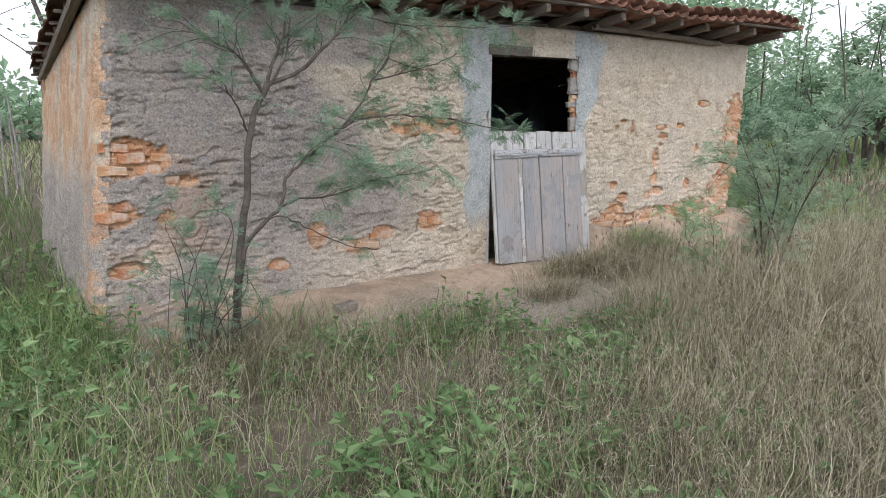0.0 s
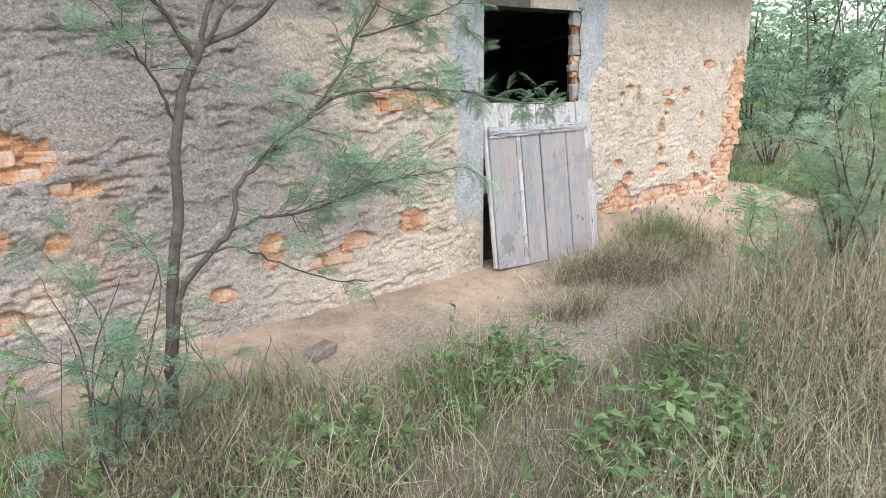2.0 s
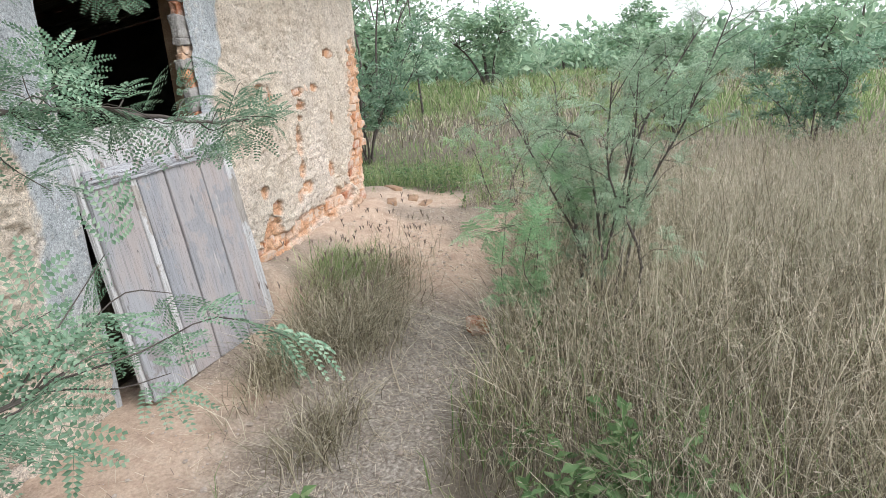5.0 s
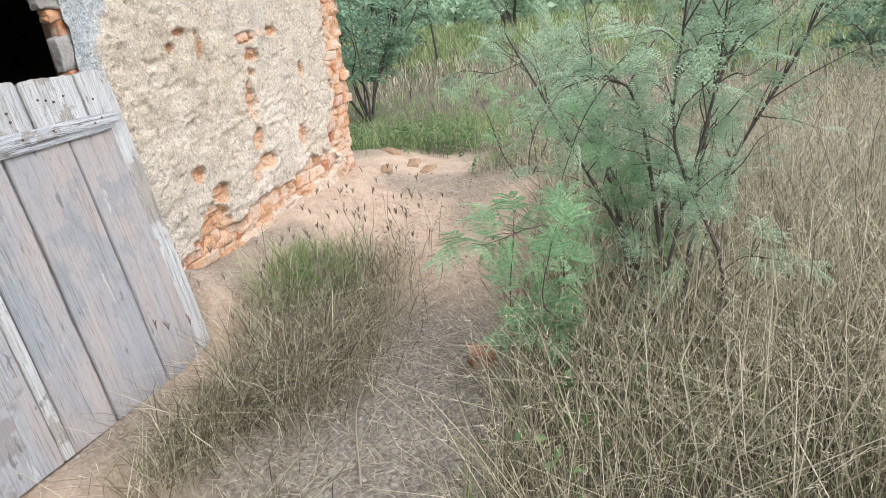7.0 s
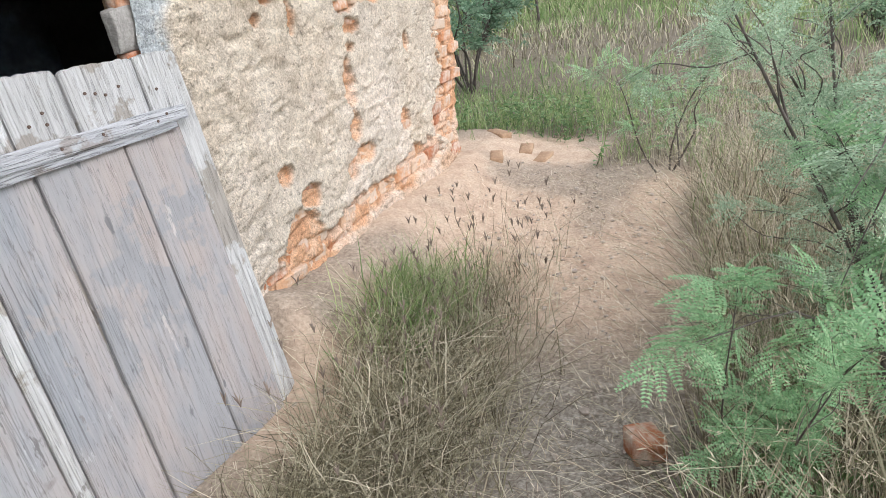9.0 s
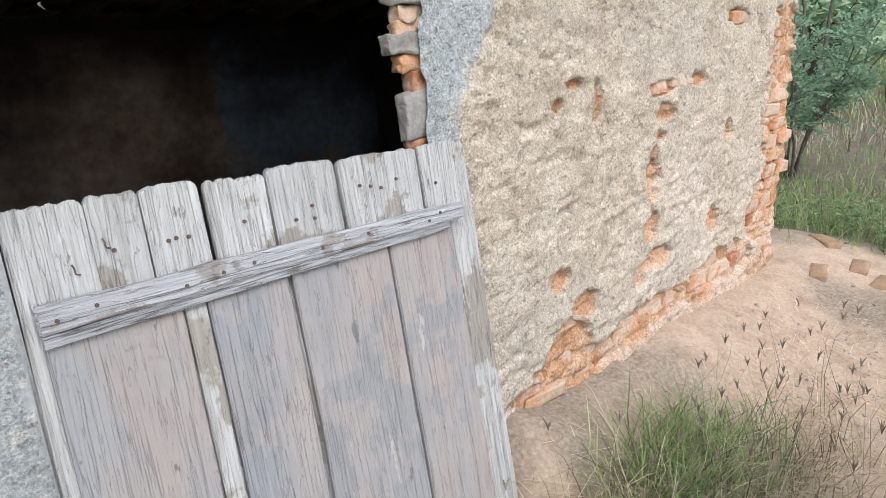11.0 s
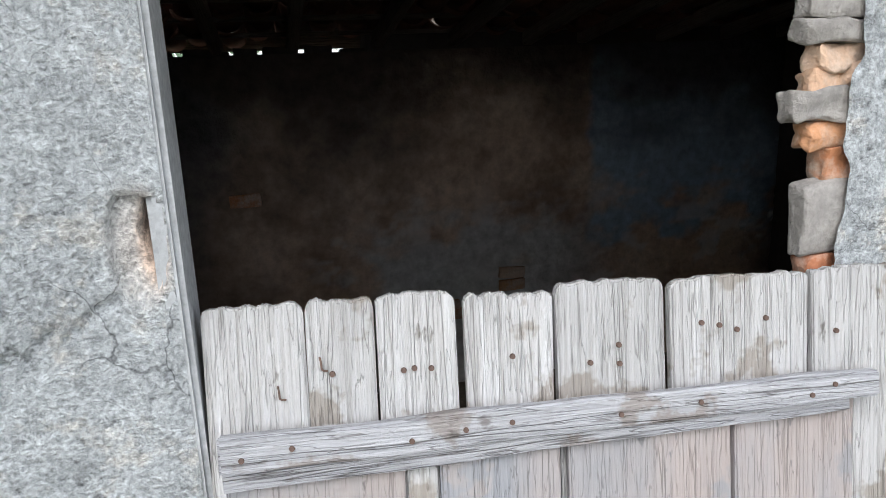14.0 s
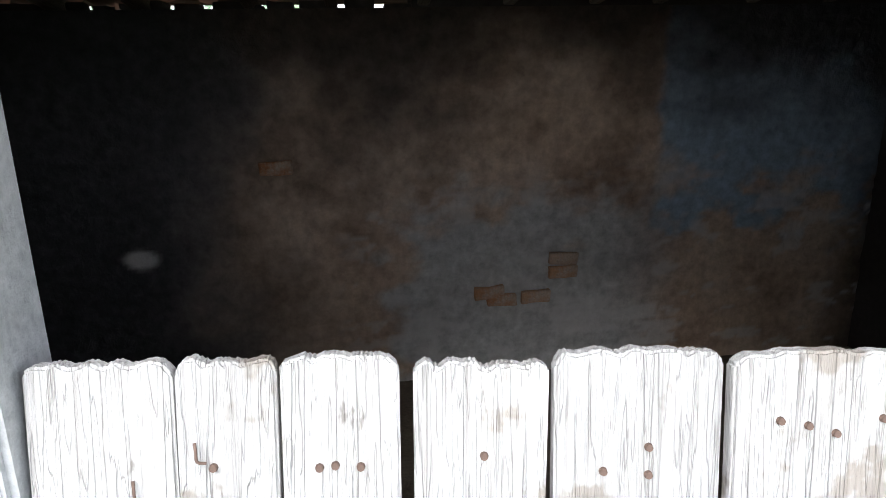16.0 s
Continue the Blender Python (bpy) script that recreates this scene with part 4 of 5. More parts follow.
def build_door():
    # lies in the plane through its top left corner, leaning back and dropped at its right
    side = Vector((1.114, -0.098, -0.045)).normalized()
    rise = Vector((0, 0.165, 1.0))
    rise = (rise - side * rise.dot(side)).normalized()
    inward = rise.cross(side)
    L = 1.21
    plane = Matrix(((side.x, inward.x, rise.x, 0.05), (side.y, inward.y, rise.y, 0.067), (side.z, inward.z, rise.z, 1.182), (0, 0, 0, 1)))
    door = empty("door", plane @ Matrix.Translation((0.007, 0, -0.002)) @ Matrix.Rotation(-0.018, 4, "Y") @ Matrix.Translation((0, 0, -L)))
    tagged(door, "weathered grey plank door leaning in the doorway", "door")
    uppers = ((0.0, 0.144, 0.0), (0.146, 0.246, 0.002), (0.249, 0.368, 0.004), (0.382, 0.521, -0.004), (0.526, 0.703, 0.004), (0.714, 0.955, 0.0), (0.961, 1.123, 0.002))
    for k, (a, b, dz) in enumerate(uppers):
        ob = part("plank", plank_bm(b - a, L + dz, 0.022, 20 + k, 0.007 if k != 3 else 0.013), UPPER_WOOD, door)
        ob.location = (a, 0, 0)
    lowers = ((0.022, 0.280), (0.284, 0.328), (0.332, 0.520), (0.533, 0.803), (0.811, 1.022))
    for k, (a, b) in enumerate(lowers):
        ob = part("lower_plank", plank_bm(b - a, L - 0.205 + 0.002 * k, 0.018, 50 + k, 0.003, 0.0), (LOWER_WOOD, UPPER_WOOD, DARK_WOOD, PINK_WOOD, PINK_WOOD)[k], door,
                  ("grey plank with worn paint", "bleached narrow strip", "dark grey scratched plank", "plank with worn pinkish paint", "plank with worn pinkish paint")[k])
        ob.location = (a, -0.020, -0.01)
    # cross slat: a split batten
    bm = box_bm(0, 1.035, -0.022, 0, -0.026, 0.026)
    bmesh.ops.subdivide_edges(bm, edges=[e for e in bm.edges if abs(e.verts[0].co.x - e.verts[1].co.x) > 0.5], cuts=14)
    for v in bm.verts:
        v.co.z += 0.006 * noise.noise(Vector((v.co.x * 6, 0, v.co.z * 20))) + 0.012 * (v.co.x - 0.5) * (1 if v.co.z < 0 else 0.2)
    bmesh.ops.bevel(bm, geom=[e for e in bm.edges if e.calc_face_angle(0) > 0.6], offset=0.004, segments=2, affect="EDGES")
    slat = part("slat", bm, SLAT_WOOD, door, "split grey cross batten")
    slat.location, slat.rotation_euler = (0.018, -0.020, L - 0.200), (0, -0.012, 0)
    bm = box_bm(0, 0.98, -0.014, 0, -0.012, 0.012)
    bmesh.ops.subdivide_edges(bm, edges=[e for e in bm.edges if abs(e.verts[0].co.x - e.verts[1].co.x) > 0.5], cuts=10)
    for v in bm.verts:
        v.co.z += 0.005 * noise.noise(Vector((v.co.x * 5, 4, v.co.z * 20)))
    split = part("slat", bm, SLAT_WOOD, door, "thin split-off strip of the batten")
    split.location, split.rotation_euler = (0.022, -0.021, L - 0.245), (0, -0.034, 0)
    r = random.Random(3)
    bm = bmesh.new()
    bmesh.ops.create_cone(bm, cap_ends=True, segments=8, radius1=0.0048, radius2=0.004, depth=0.005)
    nail_me = bpy.data.meshes.new("nail")
    bm.to_mesh(nail_me)
    bm.free()
    nail_me.materials.append(RUST)
    spots = [(x, L - 0.200 + 0.012 * x + dz, -0.043) for x, dz in ((0.05, -0.01), (0.12, 0.0), (0.29, -0.008), (0.37, 0.0), (0.44, 0.004), (0.61, -0.002), (0.74, 0.004), (0.93, -0.004), (0.97, 0.01))]
    spots += [(x * 1.03, L - 0.012 - d, -0.002) for x, d in ((0.178, 0.095), (0.278, 0.098), (0.295, 0.096), (0.318, 0.098), (0.44, 0.09), (0.565, 0.11), (0.612, 0.115), (0.605, 0.085),
                                                 (0.745, 0.06), (0.775, 0.066), (0.848, 0.06), (0.975, 0.09), (0.80, 0.075))]
    slat_place = Matrix.Translation(slat.location) @ Euler(slat.rotation_euler).to_matrix().to_4x4()
    for x, z, y in spots:
        if y < -0.03:
            ob = under(new("nail", nail_me), slat)
            ob.location = slat_place.inverted() @ Vector((x, y + 0.001, z))
            ob.rotation_euler = (radians(90), 0, 0)
            continue
        ob = under(new("nail", nail_me), door)
        ob.location, ob.rotation_euler = (x + r.uniform(-0.004, 0.004), y, z), (radians(90), 0, 0)
    for x, z in ((0.102, L - 0.13), (0.164, L - 0.092)):
        h = Heap()
        h.tube(bend([(x, -0.003, z + 0.012), (x + 0.002, -0.007, z + 0.004), (x + 0.003, -0.007, z - 0.006), (x + 0.011, -0.004, z - 0.009)], 3), np.full(10, 0.0017), 6)
        under(new("bent_nail", h.mesh("bent_nail", RUST, True)), door)


build_door()


# ---- plants: grass ----
def blades(name, px, py, tall, width, lean, material, label, category, seed, stiff=2.0):
    """Curved grass blades at the given places; every blade is a strip of three pieces."""
    rng = np.random.default_rng(seed)
    n = len(px)
    pz = height(px, py) - 0.01
    ang = rng.uniform(0, 2 * np.pi, n)
    wind = 0.08
    kink = rng.normal(0, 0.045, (2, 4, n)) * tall
    kink[:, 0] = 0
    dx, dy = np.cos(ang) * lean + wind * lean.mean(), np.sin(ang) * lean
    face = rng.uniform(0, np.pi, n)
    wx, wy = np.cos(face) * width * 0.5, np.sin(face) * width * 0.5
    verts = np.zeros((n, 7, 3))
    for k, (s, w) in enumerate(((0.0, 0.8), (0.4, 1.0), (0.75, 0.7), (1.0, 0.0))):
        b = s ** stiff
        cx, cy = px + dx * tall * b + kink[0, k], py + dy * tall * b + kink[1, k]
        cz = pz + tall * (s - 0.35 * np.clip(np.hypot(dx, dy), 0, 1.2) * b * s)
        if k < 3:
            verts[:, 2 * k] = np.stack([cx - wx * w, cy - wy * w, cz], -1)
            verts[:, 2 * k + 1] = np.stack([cx + wx * w, cy + wy * w, cz], -1)
        else:
            verts[:, 6] = np.stack([cx, cy, cz], -1)
    base = np.arange(n)[:, None] * 7
    quads = np.concatenate([base + np.array([0, 1, 3, 2]), base + np.array([2, 3, 5, 4])])
    tris = base + np.array([4, 5, 6])
    me = np_mesh(name, verts.reshape(-1, 3), quads, tris, material)
    ob = tagged(new(name, me), label, category, kind="stuff")
    return ob, verts


def seed_heads(name, tips, tangents, length, width, material, label, seed):
    """Slim feathery heads at the ends of stalks."""
    rng = np.random.default_rng(seed)
    h = Heap()
    n = len(tips)
    side = rng.normal(0, 1, (n, 3))
    side -= tangents * np.sum(side * tangents, 1)[:, None]
    side /= np.linalg.norm(side, axis=1)[:, None] + 1e-9
    other = np.cross(tangents, side)
    L = length * rng.uniform(0.6, 1.3, n)[:, None]
    droop = np.array([0.2, 0, -0.15])
    for j in range(6):
        turn = j * 2.4
        axis = side * math.cos(turn) + other * math.sin(turn)
        a = tips + tangents * L * (j / 7) + droop * L * 0.4 * (j / 7) ** 2
        way = tangents * 0.85 + axis * 0.42
        c = a + way * L * 0.34 + droop * L * 0.1
        w = np.cross(way, axis)
        w = w / (np.linalg.norm(w, axis=1)[:, None] + 1e-9) * width * 0.5
        mid = (a + c) / 2
        h.add(np.stack([a, mid + w, c, mid - w], 1).reshape(-1, 3), np.arange(n)[:, None] * 4 + np.arange(4))
    return tagged(new(name, h.mesh(name, material)), label, "grass", kind="stuff")


def scatter(rng, n, x0, x1, y0, y1):
    return rng.uniform(x0, x1, n), rng.uniform(y0, y1, n)


def outside_hut(x, y):
    return ~((x > X0 - 0.08) & (x < X1 + 0.05) & (y > -0.06) & (y < BACK + 0.4))


def off_path(x, y):
    """Low where the walker treads."""
    line = np.array([(-4.0, -5.2), (-3.4, -3.3), (-2.5, -2.15), (-1.1, -1.98), (-0.4, -1.4), (0.4, -0.7)])
    best = np.full(np.shape(x), 9.0)
    for (ax, ay), (bx, by) in zip(line[:-1], line[1:]):
        s = np.clip(((x - ax) * (bx - ax) + (y - ay) * (by - ay)) / ((bx - ax) ** 2 + (by - ay) ** 2), 0, 1)
        best = np.minimum(best, np.hypot(x - ax - s * (bx - ax), y - ay - s * (by - ay)))
    return best


def straw_stalks(rng):
    """Tall pale stalks that stand and lean over the dry grass, with nodding heads."""
    x, y = scatter(rng, 15000, -4.0, 6.5, -6.5, -1.2)
    far = off_path(x, y)
    keep = (bare(x, y) < 0.2) & (far > 0.35) & (rng.random(len(x)) < (0.25 + 0.75 * smooth(-1.5, 0.5, x)) * (1 - 0.8 * smooth(3.0, 4.0, x) * smooth(-3.4, -2.4, y)))
    x, y = x[keep], y[keep]
    tall = rng.uniform(0.4, 0.85, len(x)) * (1 - 0.35 * smooth(2.2, 3.4, x)) * (0.65 + 0.35 * smooth(-1.2, 0.6, x)) * (0.7 + 0.3 * smooth(-1.2, -2.0, y))
    ob, v = blades("straw_stalks", x, y, tall, rng.uniform(0.0016, 0.003, len(x)), np.where(rng.random(len(x)) < 0.45, rng.uniform(0.02, 0.4, len(x)), rng.uniform(0.4, 1.5, len(x))), HEADS,
                   "pale straw stalks standing over the dry grass", "grass", 32, 1.6)
    tip = v[:, 6]
    tang = tip - 0.5 * (v[:, 4] + v[:, 5])
    tang /= np.linalg.norm(tang, axis=1)[:, None] + 1e-9
    seed_heads("straw_heads", tip, tang, 0.075, 0.0026, HEADS, "pale nodding seed heads of tall straw", 6)


def build_grass():
    rng = np.random.default_rng(21)
    # tall dry grass before the hut
    x, y = scatter(rng, 180000, -5.5, 7.0, -7.0, -0.45)
    dense = smooth(0.30, 0.55, fbm(x * 0.9, y * 0.9, 3, 11)) * 0.6 + 0.4
    dryness = smooth(-4.2, -2.2, x + 0.6 * (fbm(x, y, 2, 13) - 0.5)) * (0.35 + 0.65 * smooth(0.35, 0.5, fbm(x * 0.8 + 9, y * 0.8, 3, 17) + 0.12 * smooth(-1.5, 0.5, x)))
    edge = smooth(-5.5, -4.3, x) * smooth(7.0, 5.6, x) * smooth(-7.0, -5.8, y)
    keep = (rng.random(len(x)) < edge * dense * (1 - bare(x, y)) * (0.25 + 0.75 * dryness)) & (bare(x, y) < 0.5)
    x, y = x[keep], y[keep]
    far = off_path(x, y)
    tall = (0.2 + 0.5 * rng.random(len(x)) ** 1.4) * (0.55 + 0.45 * smooth(0.15, 0.8, far)) * (0.75 + 0.65 * smooth(-0.8, 1.0, x) * smooth(-1.2, -1.9, y)) * (1 - 0.4 * smooth(2.2, 3.4, x)) * (1 - 0.6 * smooth(3.0, 4.2, x) * smooth(-3.4, -2.2, y))
    tall = tall * (0.6 + 0.4 * smooth(-0.9, -1.9, y))
    ob, v = blades("dry_grass", x, y, tall, rng.uniform(0.0018, 0.0042, len(x)), np.where(rng.random(len(x)) < 0.30, rng.uniform(0.03, 0.3, len(x)), rng.uniform(0.3, 1.35, len(x))), DRY,
                   "tall dry straw-coloured grass before the hut", "grass", 31)
    pick = (rng.random(len(x)) < 0.24) & (tall > np.median(tall))
    tip = v[pick][:, 6]
    tang = tip - 0.5 * (v[pick][:, 4] + v[pick][:, 5])
    tang /= np.linalg.norm(tang, axis=1)[:, None] + 1e-9
    seed_heads("grass_heads", tip, tang, 0.075, 0.0026, HEADS, "pale bristly seed heads of dry grass", 5)
    straw_stalks(rng)
    # green grass, thickest left of the hut
    x, y = scatter(rng, 110000, -6.5, 7.0, -6.5, 1.5)
    green = np.maximum(np.maximum(smooth(-2.9, -3.7, x), 0.6 * smooth(-1.2, -2.6, x) * smooth(-2.4, -3.2, y)), 0.35 * smooth(0.5, 0.62, fbm(x * 1.3, y * 1.3, 3, 19)))
    green = np.maximum(green, 0.8 * smooth(4.1, 4.5, x) * smooth(-1.3, -0.6, y))
    green = np.maximum(green, 0.18)
    edge = smooth(-6.5, -5.0, x) * smooth(7.0, 5.6, x) * smooth(-6.5, -5.0, y) * smooth(1.5, 0.6, y)
    keep = (rng.random(len(x)) < np.maximum(edge, 0.02) * green * (1 - bare(x, y))) & (bare(x, y) < 0.5) & outside_hut(x, y)
    x, y = x[keep], y[keep]
    blades("green_grass", x, y, rng.uniform(0.12, 0.42, len(x)) * (1 - 0.55 * smooth(3.4, 4.2, x)) * (0.6 + 0.4 * smooth(0.1, 0.7, off_path(x, y))), rng.uniform(0.003, 0.008, len(x)),
           rng.uniform(0.1, 0.8, len(x)), GREEN, "rough green grass among the straw", "grass", 33)
    # the field beyond
    x, y = scatter(rng, 85000, 4.0, 34.0, -16.0, 16.0)
    keep = (rng.random(len(x)) < smooth(42, 6, x) * 0.9 + 0.1) & ((x > 6.8) | (y < -6.8) | (y > 0.8) | (rng.random(len(x)) < 0.3))
    x, y = x[keep], y[keep]
    greenish = fbm(x * 0.3, y * 0.3, 3, 23) + 0.14 * smooth(0.0, 3.0, y) - 0.06 * smooth(-2, -5, y) + 0.10 + 0.06 * smooth(9, 5, x) * smooth(-4, -2, y)
    wide = 0.0055 + 0.0011 * np.clip(x - 5, 0, 30)
    for name, mask, mat_, label in (("field_dry_grass", greenish < 0.53, DRY, "dry grass of the open field"), ("field_green_grass", greenish >= 0.53, GREEN, "green grass of the open field")):
        xx, yy = x[mask], y[mask]
        blades(name, xx, yy, rng.uniform(0.07, 0.24, len(xx)) * (1 + 1.0 * smooth(7, 16, xx)), wide[mask] * rng.uniform(0.6, 1.4, len(xx)), rng.uniform(0.1, 0.6, len(xx)), mat_, label, "grass", 37)
    x, y = scatter(rng, 45000, -16.0, -3.2, -1.0, 16.0)
    keep = outside_hut(x, y) & (rng.random(len(x)) < smooth(16, 2, y))
    x, y = x[keep], y[keep]
    blades("meadow_grass", x, y, rng.uniform(0.2, 0.55, len(x)) * (0.6 + 0.4 * smooth(-4.0, -6.0, x)), rng.uniform(0.004, 0.010, len(x)), rng.uniform(0.1, 0.7, len(x)), MEADOW,
           "green grass beside the hut", "grass", 39)
    for name, mat_, seed in (("rough_grass", GREEN, 71), ("rough_straw", DRY, 72)):
        x, y = scatter(np.random.default_rng(seed), 34000, -26.0, 30.0, -24.0, 24.0)
        keep = outside_hut(x, y) & (np.hypot(x + 1, y + 2) > 2.5) & (bare(x, y) < 0.1) & (off_path(x, y) > 0.6)
        x, y = x[keep], y[keep]
        near = smooth(16, 4, np.hypot(x, y))
        blades(name, x, y, rng.uniform(0.2, 0.5, len(x)) * (1 - 0.65 * smooth(3.0, 4.2, x) * smooth(16, 9, x) * smooth(-3.4, -2.0, y)), (0.03 - 0.022 * near) * rng.uniform(0.6, 1.3, len(x)), rng.uniform(0.1, 0.7, len(x)), mat_,
               "rough grass of the land round the hut" if mat_ is GREEN else "dry straw of the land round the hut", "grass", seed)
    # tufts by the door
    for k, (cx, cy, rx, ry, n, hh) in enumerate(((1.42, -0.62, 0.50, 0.24, 2200, 0.38), (0.95, -0.74, 0.42, 0.20, 1700, 0.34), (0.55, -0.56, 0.42, 0.10, 1100, 0.30),
                                                 (1.75, -0.45, 0.2, 0.16, 300, 0.38), (-0.05, -0.95, 0.28, 0.14, 480, 0.28), (2.1, -0.7, 0.35, 0.14, 260, 0.24), (-2.72, -1.18, 0.36, 0.2, 900, 0.44), (-2.1, -1.35, 0.5, 0.2, 700, 0.34))):
        x, y = cx + rng.normal(0, rx * 0.55, n), cy + rng.normal(0, ry * 0.6, n)
        ok = y < -0.32 - 0.05 * (x > 0) * (x < 1.1)
        x, y = x[ok], y[ok]
        blades("grass_tuft", x, y, rng.uniform(0.3, 1.0, len(x)) * hh, rng.uniform(0.0022, 0.0045, len(x)), rng.uniform(0.2, 1.7, len(x)), GREEN if k == 3 else DRY,
               "wiry grass tuft on the bare earth by the door", "grass", 50 + k)
    n = 900
    x, y = 1.62 + rng.normal(0, 0.17, n), -0.5 + rng.normal(0, 0.09, n)
    blades("green_tuft", x, y, rng.uniform(0.12, 0.34, n), rng.uniform(0.003, 0.006, n), rng.uniform(0.1, 0.7, n), GREEN, "fresh green grass in the dry tuft", "grass", 60)
    # finger grass stalks with dark heads
    n = 110
    x, y = rng.uniform(0.5, 2.5, n), rng.uniform(-1.0, -0.35, n)
    ok = (y < -0.42)
    x, y = x[ok], y[ok]
    ob, v = blades("finger_grass", x, y, rng.uniform(0.3, 0.52, len(x)), np.full(len(x), 0.0022), rng.uniform(0.05, 0.3, len(x)), DRY, "thin stalks of finger grass by the wall", "grass", 62)
    h = Heap()
    for tip in v[:, 6]:
        for s in range(5):
            a = rng.uniform(0, 2 * np.pi)
            d = np.array([math.cos(a) * 0.22, math.sin(a) * 0.22, 1.0]) * rng.uniform(0.026, 0.043)
            h.tube([tip, tip + d * 0.55, tip + d + np.array([d[0], d[1], -0.004]) * 0.6], [0.0012, 0.0024, 0.0008], 4)
    tagged(new("finger_grass_heads", h.mesh("finger_grass_heads", DARK_HEADS)), "dark clawed seed heads of finger grass", "grass", kind="stuff")
    # loose straw on the bare earth
    n = 12000
    x, y = scatter(rng, n, -2.6, 3.6, -1.6, -0.15)
    ok = rng.random(n) < bare(x, y) * (0.25 + 0.75 * smooth(-0.4, -1.0, y))
    x, y = x[ok], y[ok]
    n = len(x)
    a, L = rng.uniform(0, np.pi, n), rng.uniform(0.012, 0.08, n)
    z = height(x, y) + 0.007
    dx, dy = np.cos(a) * L / 2, np.sin(a) * L / 2
    wx, wy = -np.sin(a) * 0.0011, np.cos(a) * 0.0011
    lift = rng.uniform(0, 0.02, n)
    v = np.stack([np.stack([x - dx - wx, y - dy - wy, z], -1), np.stack([x + dx - wx, y + dy - wy, z + lift], -1),
                  np.stack([x + dx + wx, y + dy + wy, z + lift], -1), np.stack([x - dx + wx, y - dy + wy, z], -1)], 1).reshape(-1, 3)
    cut = n * 2 // 3
    tagged(new("dead_leaves", np_mesh("dead_leaves", v[cut * 4:], np.arange(n - cut)[:, None] * 4 + np.arange(4), None, DARK_HEADS)), "dark bits of dead grass on the bare earth", "litter", kind="stuff")
    v, n = v[:cut * 4], cut
    tagged(new("straw", np_mesh("straw", v, np.arange(n)[:, None] * 4 + np.arange(4), None, HEADS)), "scattered dry straw on the bare earth", "straw", kind="stuff")


build_grass()


# ---- plants: leaves ----
def mimosa_leaf(pairs=9, pinnae=3, size=1.0):
    """A feathery leaf: pairs of pinnae with many small leaflets, along +x, in quads."""
    out = []
    for p in range(pinnae):
        root = np.array([0.012 + 0.017 * p, 0, 0]) * size
        for side in (-1, 1):
            ang = side * (0.95 - 0.22 * p)
            d = np.array([math.cos(ang), math.sin(ang), 0.0])
            nrm = np.array([-d[1], d[0], 0])
            length = (0.046 - 0.003 * abs(p - 1)) * size
            for k in range(pairs):
                s = (k + 1) / pairs
                droop = np.array([0, 0, -0.012 * s * s * size])
                c = root + d * length * s + droop
                ll = 0.0088 * size * (1 - 0.4 * abs(2 * s - 0.9) ** 2)
                for e in (-1, 1):
                    q = nrm * e * 0.93 + d * 0.35
                    w = d * 0.0026 * size
                    up = np.array([0, 0, 0.001 * size])
                    out.append(np.stack([c, c + q * ll * 0.5 + w + up, c + q * ll, c + q * ll * 0.5 - w + up]))
            out.append(np.stack([root * 0, root + nrm * 0.0006, root + d * length + np.array([0, 0, -0.012 * size]), root - nrm * 0.0006]))
    return np.concatenate(out)


def coarse_leaf(size=1.0):
    """A far-off feathery leaf of four toothed pinnae."""
    out = []
    for side in (-1, 1):
        for ang in (0.35, 0.9):
            d = np.array([math.cos(ang * side), math.sin(ang * side), 0.0])
            nrm = np.array([-d[1], d[0], 0])
            for k in range(3):
                c = d * (0.012 + 0.022 * k) * size
                out.append(np.stack([c, c + d * 0.012 * size + nrm * 0.011 * size, c + d * 0.024 * size, c + d * 0.012 * size - nrm * 0.011 * size]))
    return np.concatenate(out)


def broad_leaf(size=1.0):
    """A small pointed leaf, folded along its rib."""
    s = size
    a, b, c = np.array([0, 0, 0.0]), np.array([0.5 * s, 0, -0.04 * s]), np.array([s, 0, -0.18 * s])
    l, r = np.array([0.42 * s, 0.26 * s, 0.05 * s]), np.array([0.42 * s, -0.26 * s, 0.05 * s])
    return np.concatenate([np.stack([a, r, c, b]), np.stack([a, b, c, l])])


def put_leaves(heap, template, places, directions, rng, scale=(0.7, 1.3), flat=0.5):
    """Copies of a leaf at places, pointing along directions."""
    n = len(places)
    d = directions / (np.linalg.norm(directions, axis=1)[:, None] + 1e-9)
    up = np.array([0, 0, 1.0]) + rng.normal(0, flat, (n, 3))
    y = np.cross(up, d)
    y /= np.linalg.norm(y, axis=1)[:, None] + 1e-9
    z = np.cross(d, y)
    s = rng.uniform(*scale, n)[:, None, None]
    basis = np.stack([d, y, z], 1)
    v = np.einsum("kj,njc->nkc", template, basis) * s + places[:, None, :]
    m = len(template)
    heap.add(v.reshape(-1, 3), np.arange(n * m // 4)[:, None] * 4 + np.arange(4))


